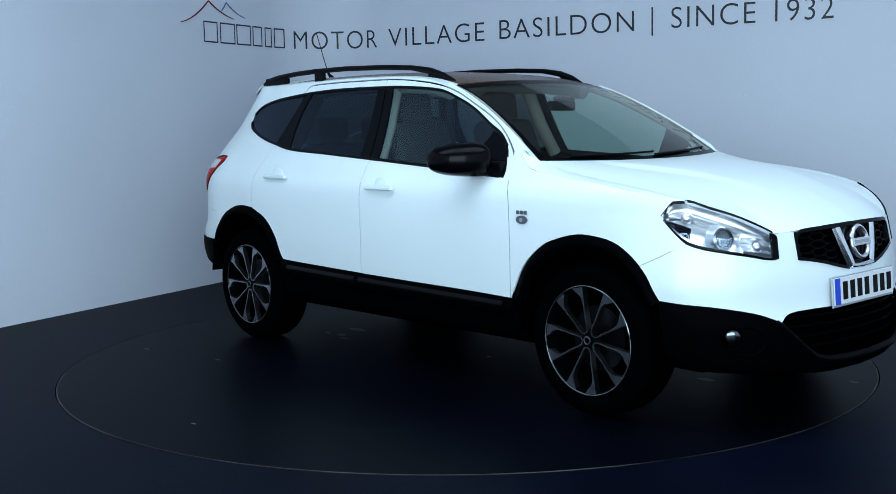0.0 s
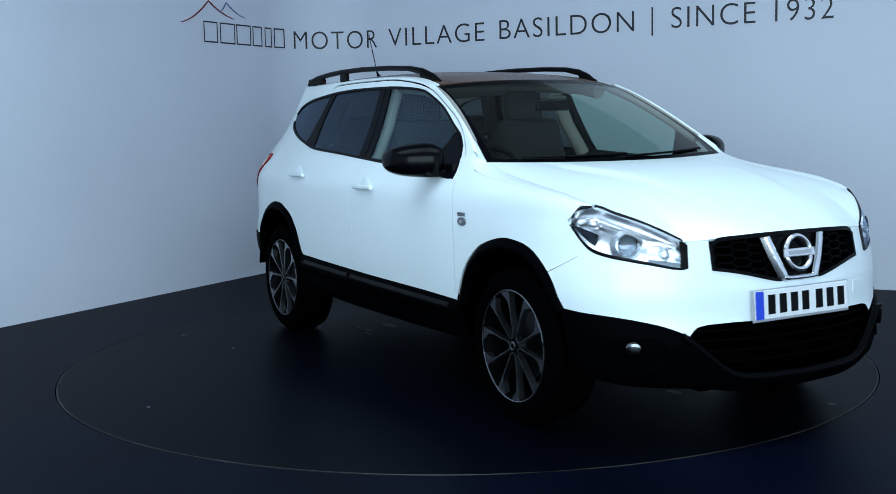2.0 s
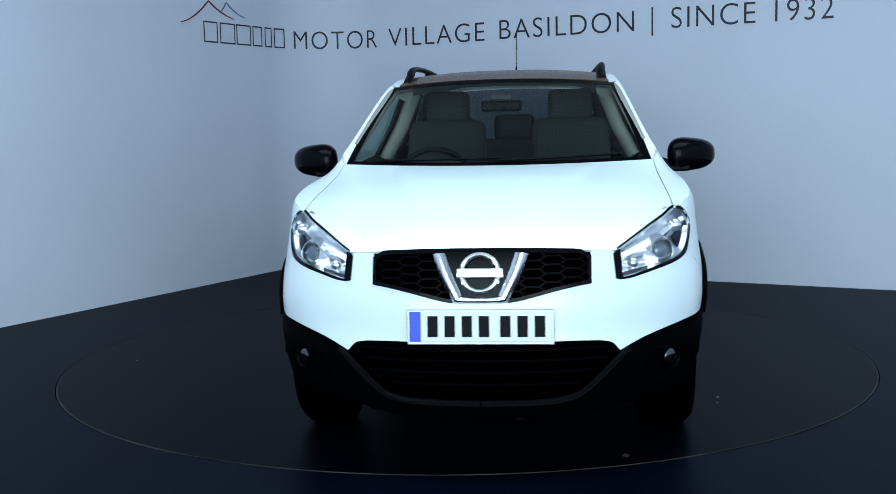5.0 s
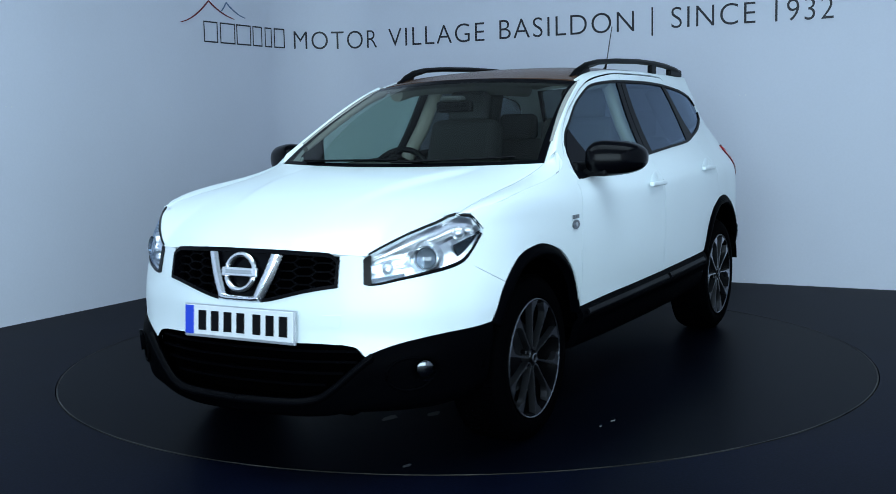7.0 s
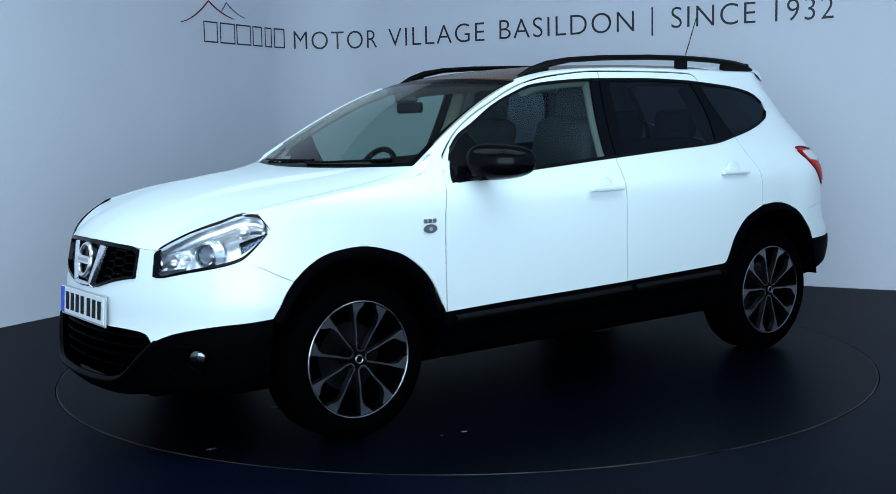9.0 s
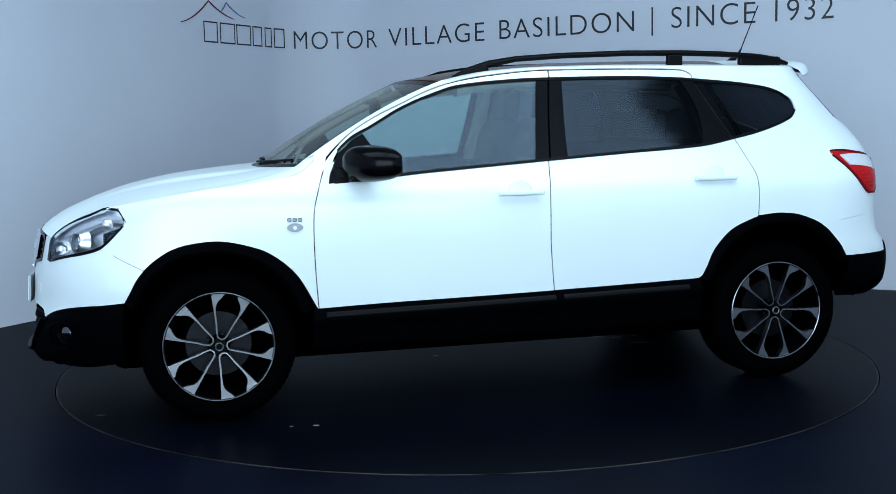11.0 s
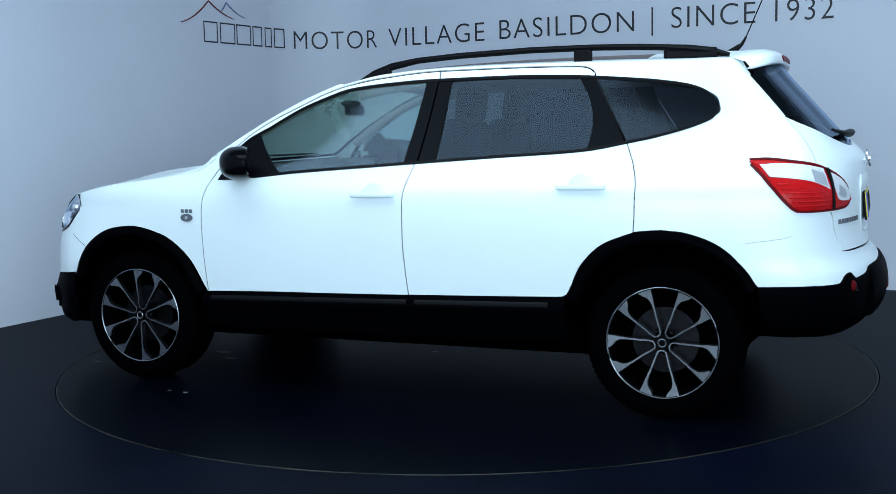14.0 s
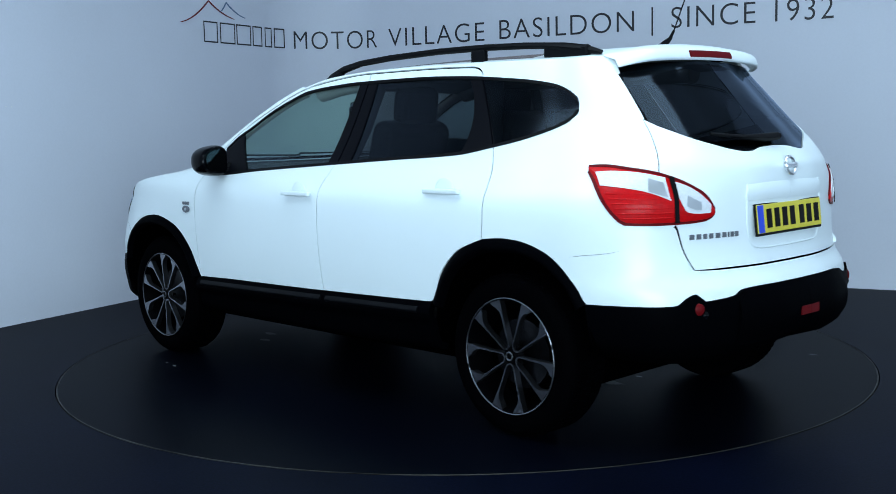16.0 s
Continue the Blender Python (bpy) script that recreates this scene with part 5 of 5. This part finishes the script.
def wheel(hx, side):
    """A wheel about its own axis; the outer face looks along +y before it is turned."""
    R = 0.245
    bm = bmesh.new()
    prof = [(0.250, 0.0), (0.246, 0.012), (0.238, 0.010), (0.232, -0.02), (0.215, -0.10), (0.215, -0.20)]
    n = 64
    rings = [[bm.verts.new((r * math.cos(2 * math.pi * k / n), y, r * math.sin(2 * math.pi * k / n))) for k in range(n)] for r, y in prof]
    for a, b in zip(rings, rings[1:]):
        for k in range(n):
            bm.faces.new((a[k], a[(k + 1) % n], b[(k + 1) % n], b[k]))
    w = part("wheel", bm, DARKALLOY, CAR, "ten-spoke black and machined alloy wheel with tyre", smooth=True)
    w.matrix_basis = Matrix.Translation((hx, 0.832 * side, 0.346)) @ pose(0, 0, 0, 0, (201 if hx > 0 else 177) if side > 0 else (171 if hx > 0 else 180), 0 if side > 0 else 180)
    bm = bmesh.new()
    prof = [(0.248, -0.20), (0.30, -0.215), (0.335, -0.205), (0.341, -0.18), (0.341, -0.10), (0.341, -0.022), (0.335, -0.005), (0.315, 0.012), (0.28, 0.016), (0.256, 0.010), (0.249, 0.0)]
    rings = [[bm.verts.new((r * math.cos(2 * math.pi * k / n), y, r * math.sin(2 * math.pi * k / n))) for k in range(n)] for r, y in prof]
    for a, b in zip(rings, rings[1:]):
        for k in range(n):
            bm.faces.new((a[k], a[(k + 1) % n], b[(k + 1) % n], b[k]))
    part("tyre", bm, RUBBER, w, "black rubber tyre", smooth=True)
    tb = bmesh.new()
    for k in range(72):
        for y, bw in ((-0.045, 0.05), (-0.10, 0.045), (-0.155, 0.05)):
            b = [Vector((r, y + s * bw / 2, q)) for r in (0.340, 0.3462) for s in (-1, 1) for q in (-0.011, 0.011)]
            vs = [tb.verts.new(pose(0, 0, 0, 0, 5 * k + (2.5 if y == -0.10 else 0), 0) @ p) for p in b]
            for f in ((4, 5, 7, 6), (0, 4, 6, 2), (1, 3, 7, 5), (0, 1, 5, 4), (2, 6, 7, 3)):
                tb.faces.new([vs[i] for i in f])
    part("tread", tb, RUBBER, w, "grooved tread blocks")
    tube([(0.2455 * math.cos(2 * math.pi * k / n), 0.012, 0.2455 * math.sin(2 * math.pi * k / n)) for k in range(n)], 0.003, ALLOY, "rim_lip", w, closed=True, sides=6)
    wi = pch((0.15, 0.165, 0.2, 0.4, 0.62, 0.74, 0.82, 0.90, 0.975), (0.0, 0.048, 0.070, 0.130, 0.205, 0.225, 0.205, 0.15, 0.12))
    wo = pch((0.125, 0.15, 0.2, 0.4, 0.65, 0.85, 0.975), (0.0, 0.066, 0.094, 0.160, 0.252, 0.33, 0.375))
    rr = [0.125, 0.135, 0.15, 0.16, 0.17, 0.185, 0.2, 0.25, 0.3, 0.4, 0.5, 0.6, 0.68, 0.74, 0.78, 0.82, 0.86, 0.90, 0.94, 0.985]
    for k in range(5):
        bm = bmesh.new()
        turn = pose(0, 0, 0, 0, 72 * k, 0)
        for s in (1, -1):
            prev = None
            for r in rr:
                a, b = (float(wi(r)) if r > 0.15 else 0.0), float(wo(r))
                lift = 0.002 + 0.010 * r
                depth = 0.03
                q = []
                for w_, y in ((a, lift - depth), (a, lift), (b, lift), (b, lift - depth)):
                    xx = min(r * R, math.sqrt(max((0.985 * R) ** 2 - (w_ * R) ** 2, 0)))
                    q.append(bm.verts.new(turn @ Vector((s * w_ * R, y, xx))))
                if prev:
                    for i in range(3):
                        bm.faces.new((prev[i], prev[i + 1], q[i + 1], q[i]))
                prev = q
        part("spoke", bm, ALLOY, w)
    bm = bmesh.new()
    bmesh.ops.create_cone(bm, cap_ends=True, segments=32, radius1=0.05, radius2=0.036, depth=0.03)
    bmesh.ops.transform(bm, matrix=pose(0, -0.014, 0, -90, 0, 0), verts=bm.verts)
    hub = part("hub", bm, DARKALLOY, w)
    bm = bmesh.new()
    bmesh.ops.create_cone(bm, cap_ends=True, segments=24, radius1=0.022, radius2=0.019, depth=0.008)
    bmesh.ops.transform(bm, matrix=pose(0, 0.004, 0, -90, 0, 0), verts=bm.verts)
    part("centre_cap", bm, DARKALLOY, w)
    tube([(0.017 * math.cos(2 * math.pi * k / 20), 0.009, 0.017 * math.sin(2 * math.pi * k / 20)) for k in range(20)], 0.0035, ALLOY, "cap_ring", w, closed=True, sides=6)
    for k in range(5):
        bm = bmesh.new()
        bmesh.ops.create_cone(bm, cap_ends=True, segments=6, radius1=0.009, radius2=0.008, depth=0.02)
        bmesh.ops.transform(bm, matrix=pose(0, 0, 0, 0, 72 * k, 0) @ pose(0, -0.018, 0.058, -90, 0, 0), verts=bm.verts)
        part("wheel_nut", bm, STEEL, w)
    bm = bmesh.new()
    bmesh.ops.create_cone(bm, cap_ends=True, segments=48, radius1=0.148, radius2=0.148, depth=0.02)
    bmesh.ops.transform(bm, matrix=pose(0, -0.085, 0, -90, 0, 0), verts=bm.verts)
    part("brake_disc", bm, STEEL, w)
    # added near-black square that gives the shade seen between the spokes
    part("shade_sheet", box(0, -0.12, 0, 0.42, 0.02, 0.42, 0.005), VOID, w)
    return w


for side in (1, -1):
    head_lamp(side)
    tail_lamp(side)
    mirror(side)
    handle(-0.025 if side > 0 else 0.012, 0.992, side)
    handle(-1.03 if side > 0 else -0.992, 1.029, side)
    roof_rail(side)
    side_badge(side)
    wheel(1.3825, side)
    wheel(-1.3825, side)
plate("front_plate", (2.247, 0, 0.579), 0, PLATEWHITE)
tube([(-1.545, 0, 1.632), (-1.585, 0, 1.655), (-1.610, 0, 1.675), (-1.630, 0, 1.71)], [0.016, 0.015, 0.009, 0.005], TRIM, "antenna_base", CAR)
tube([(-1.630, 0, 1.71), (-1.735, 0, 1.955)], 0.003, TRIM, "antenna", CAR, "thin black roof antenna")
for y0, y1 in ((-0.55, 0.02), (0.0, 0.58)):
    pts = []
    for k in np.linspace(0, 1, 8):
        y = y0 + (y1 - y0) * k
        x, z = cowl(y)
        pts.append((x - 0.015 - 0.03 * k, y, z + 0.022 + 0.012 * k))
    tube(pts, 0.009, TRIM, "wiper", CAR, "black windscreen wiper", flat=0.6)


def cabin():
    for side in (1, -1):
        panel("door_lining", [(0.9, 0.5), (0.0, 0.5), (-0.85, 0.55), (-0.93, 0.92), (-1.3, 0.95), (-1.9, 0.95)], [(0.87, 1.075), (0.0, 1.140), (-0.88, 1.192), (-1.0, 1.202), (-1.3, 1.24), (-1.8, 1.31)], TRIM, CAR, side, 6, off=-0.05, thick=0.0)
        cap = [(0.84, 1.078), (0.63, 1.094), (0.19, 1.127), (-0.14, 1.148), (-0.61, 1.176), (-1.02, 1.202)]
        panel("door_cap", cap, [(u, z + 0.001) for u, z in cap], TRIM, CAR, side, 2, off=(-0.052, -0.012), thick=0.0)
        us = np.linspace(0.85, 0.25, 12)
        a = skin(us, roof_z(us)) + np.array([0, -0.025, -0.02])
        tube([tuple(p * (1, side, 1)) for p in a], 0.026, LINER, "pillar_lining", CAR)
        tube([tuple(skin(-0.2 + k * -0.03, z) * (1, side, 1) + np.array([0, -0.075 * side, 0])) for k, z in ((0, 1.12), (1, 1.3), (2, 1.52))], 0.04, LINER, "pillar_lining", CAR)
        tube([tuple(skin(-1.12 + k * 0.05, z) * (1, side, 1) + np.array([0, -0.085 * side, 0])) for k, z in ((0, 1.2), (1, 1.35), (2, 1.5))], 0.05, CABIN, "pillar_lining", CAR)
        cant = np.linspace(0.20, -1.5, 14)
        c = skin(cant, roof_z(cant)) + np.array([0, -0.07, -0.045])
        tube([tuple(p * (1, side, 1)) for p in c], 0.045, LINER, "cant_rail_lining", CAR)
        front_seat(side)
    part("cabin_floor", box(0.0, 0, 0.45, 1.76, 1.4, 0.06), CABIN, CAR)
    part("bulkhead", box(0.89, 0, 0.75, 0.06, 1.35, 0.62), CABIN, CAR)
    bm = box(0.86, 0, 0.985, 0.46, 1.40, 0.22, 0.05, 4)
    for v in bm.verts:
        if v.co.z > 1.0 and v.co.x > 0.8:
            v.co.z += 0.015
    part("dashboard", bm, CABIN, CAR, "dark soft-touch dashboard")
    bm = box(0.70, -0.36, 1.09, 0.22, 0.36, 0.08, 0.035, 4)
    part("instrument_hood", bm, CABIN, CAR)
    n = 28
    m = Matrix.Translation((0.50, -0.36, 1.02)) @ pose(0, 0, 0, 0, -24, 0)
    sw = tube([m @ Vector((0, 0.185 * math.cos(2 * math.pi * k / n), 0.185 * math.sin(2 * math.pi * k / n))) for k in range(n)], 0.016, GLOSSY, "steering_wheel", CAR, "black leather steering wheel", closed=True)
    b = box(0.01, 0, -0.01, 0.05, 0.15, 0.12, 0.02)
    bmesh.ops.transform(b, matrix=m, verts=b.verts)
    part("wheel_boss", b, CABIN, sw)
    for y in (-0.11, 0.11):
        b = box(0, y, 0, 0.02, 0.12, 0.035, 0.008)
        bmesh.ops.transform(b, matrix=m, verts=b.verts)
        part("wheel_arm", b, CABIN, sw)
    part("interior_mirror", box(0.50, 0, 1.405, 0.03, 0.21, 0.055, 0.014, 3), TRIM, CAR)
    part("sensor_pod", box(0.52, 0, 1.445, 0.08, 0.12, 0.03, 0.02, 3), CABIN, CAR)
    rear = part("rear_bench", box(-0.72, 0, 0.66, 0.50, 1.26, 0.20, 0.06, 4), FABRIC, CAR, "dark fabric rear bench seat")
    part("backrest", box(-0.98, 0, 0.92, 0.16, 1.26, 0.60, 0.06, 4, turn=pose(0, 0, 0, 0, -16, 0)), FABRIC, rear)
    for y in (-0.4, 0.0, 0.4):
        part("headrest", box(-1.08, y, 1.29, 0.10, 0.26, 0.17, 0.04, 4), FABRIC, rear)
    back = part("third_row", box(-1.72, 0, 0.90, 0.14, 0.94, 0.50, 0.05, 3, turn=pose(0, 0, 0, 0, -12, 0)), FABRIC, CAR)
    part("boot_floor", box(-1.45, 0, 0.62, 1.2, 0.94, 0.05), CABIN, CAR)


def front_seat(side):
    y = 0.36 * side
    seat = part("front_seat", box(0.12, y, 0.68, 0.52, 0.50, 0.18, 0.06, 4), FABRIC, CAR, "dark fabric front seat")
    bm = box(0, 0, 0, 0.15, 0.48, 0.66, 0.06, 4)
    for v in bm.verts:
        v.co.y *= 1 - 0.22 * max(0, v.co.z)
    bmesh.ops.transform(bm, matrix=Matrix.Translation((-0.22, y, 1.02)) @ pose(0, 0, 0, 0, -17, 0), verts=bm.verts)
    part("backrest", bm, FABRIC, seat)
    part("headrest", box(-0.335, y, 1.415, 0.10, 0.26, 0.19, 0.045, 4, turn=pose(0, 0, 0, 0, -8, 0)), FABRIC, seat)
    for d in (-0.06, 0.06):
        part("headrest_post", box(-0.325, y + d, 1.32, 0.012, 0.012, 0.12), STEEL, seat)


cabin()


def scuffs():
    """Pale flecks and a worn patch on the turntable."""
    rng = random.Random(4)
    for r, a, size in FLECKS:
        bm = bmesh.new()
        pts = [bm.verts.new((r * math.cos(a) + size * (0.6 + 0.5 * rng.random()) * math.cos(t), r * math.sin(a) + 0.5 * size * (0.6 + 0.5 * rng.random()) * math.sin(t), 0.002)) for t in [2 * math.pi * k / 9 for k in range(9)]]
        bm.faces.new(pts)
        part("fleck", bm, CHIPPAINT if size < 0.026 else FLECKPAINT, TABLE, "pale scuff on the deck")


CHIPPAINT = material("pale_chip", (0.20, 0.205, 0.21), 0.6, grain=0.3, scale=60)
FLECKPAINT = material("pale_scuff", (0.05, 0.053, 0.058), 0.6, grain=0.5, scale=60)
FLECKS = [(1.645, 0.905, 0.018), (2.12, 0.39, 0.03), (0.18, 0.11, 0.02), (1.07, 3.10, 0.09), (1.0, 3.28, 0.05), (0.91, 3.36, 0.05), (1.12, 3.28, 0.025), (1.44, 0.26, 0.06), (1.35, 0.39, 0.05), (1.89, -1.46, 0.02), (1.95, 3.81, 0.03), (1.42, 4.0, 0.03), (1.7, 0.85, 0.012)]
scuffs()

# turn of the table in degrees, second by second
TURN = [(0.0, -46.78), (0.5, -47.63), (1.0, -50.22), (1.5, -54.25), (2.0, -59.80), (2.5, -65.60), (3.0, -71.50)]
TURN += [(3.5 + 0.5 * k, -77.40 - 5.89 * k) for k in range(26)]
SEAT = (0.032, 0.261)


def motions():
    rows, deck = [], []
    for t, a in TURN:
        c, s = math.cos(radians(a)), math.sin(radians(a))
        rows.append((t, pose(c * SEAT[0] - s * SEAT[1], s * SEAT[0] + c * SEAT[1], 0, 0, 0, a)))
        deck.append((t, pose(0, 0, 0, 0, 0, a)))
    walk(CAR, rows)
    walk(TABLE, deck)


motions()
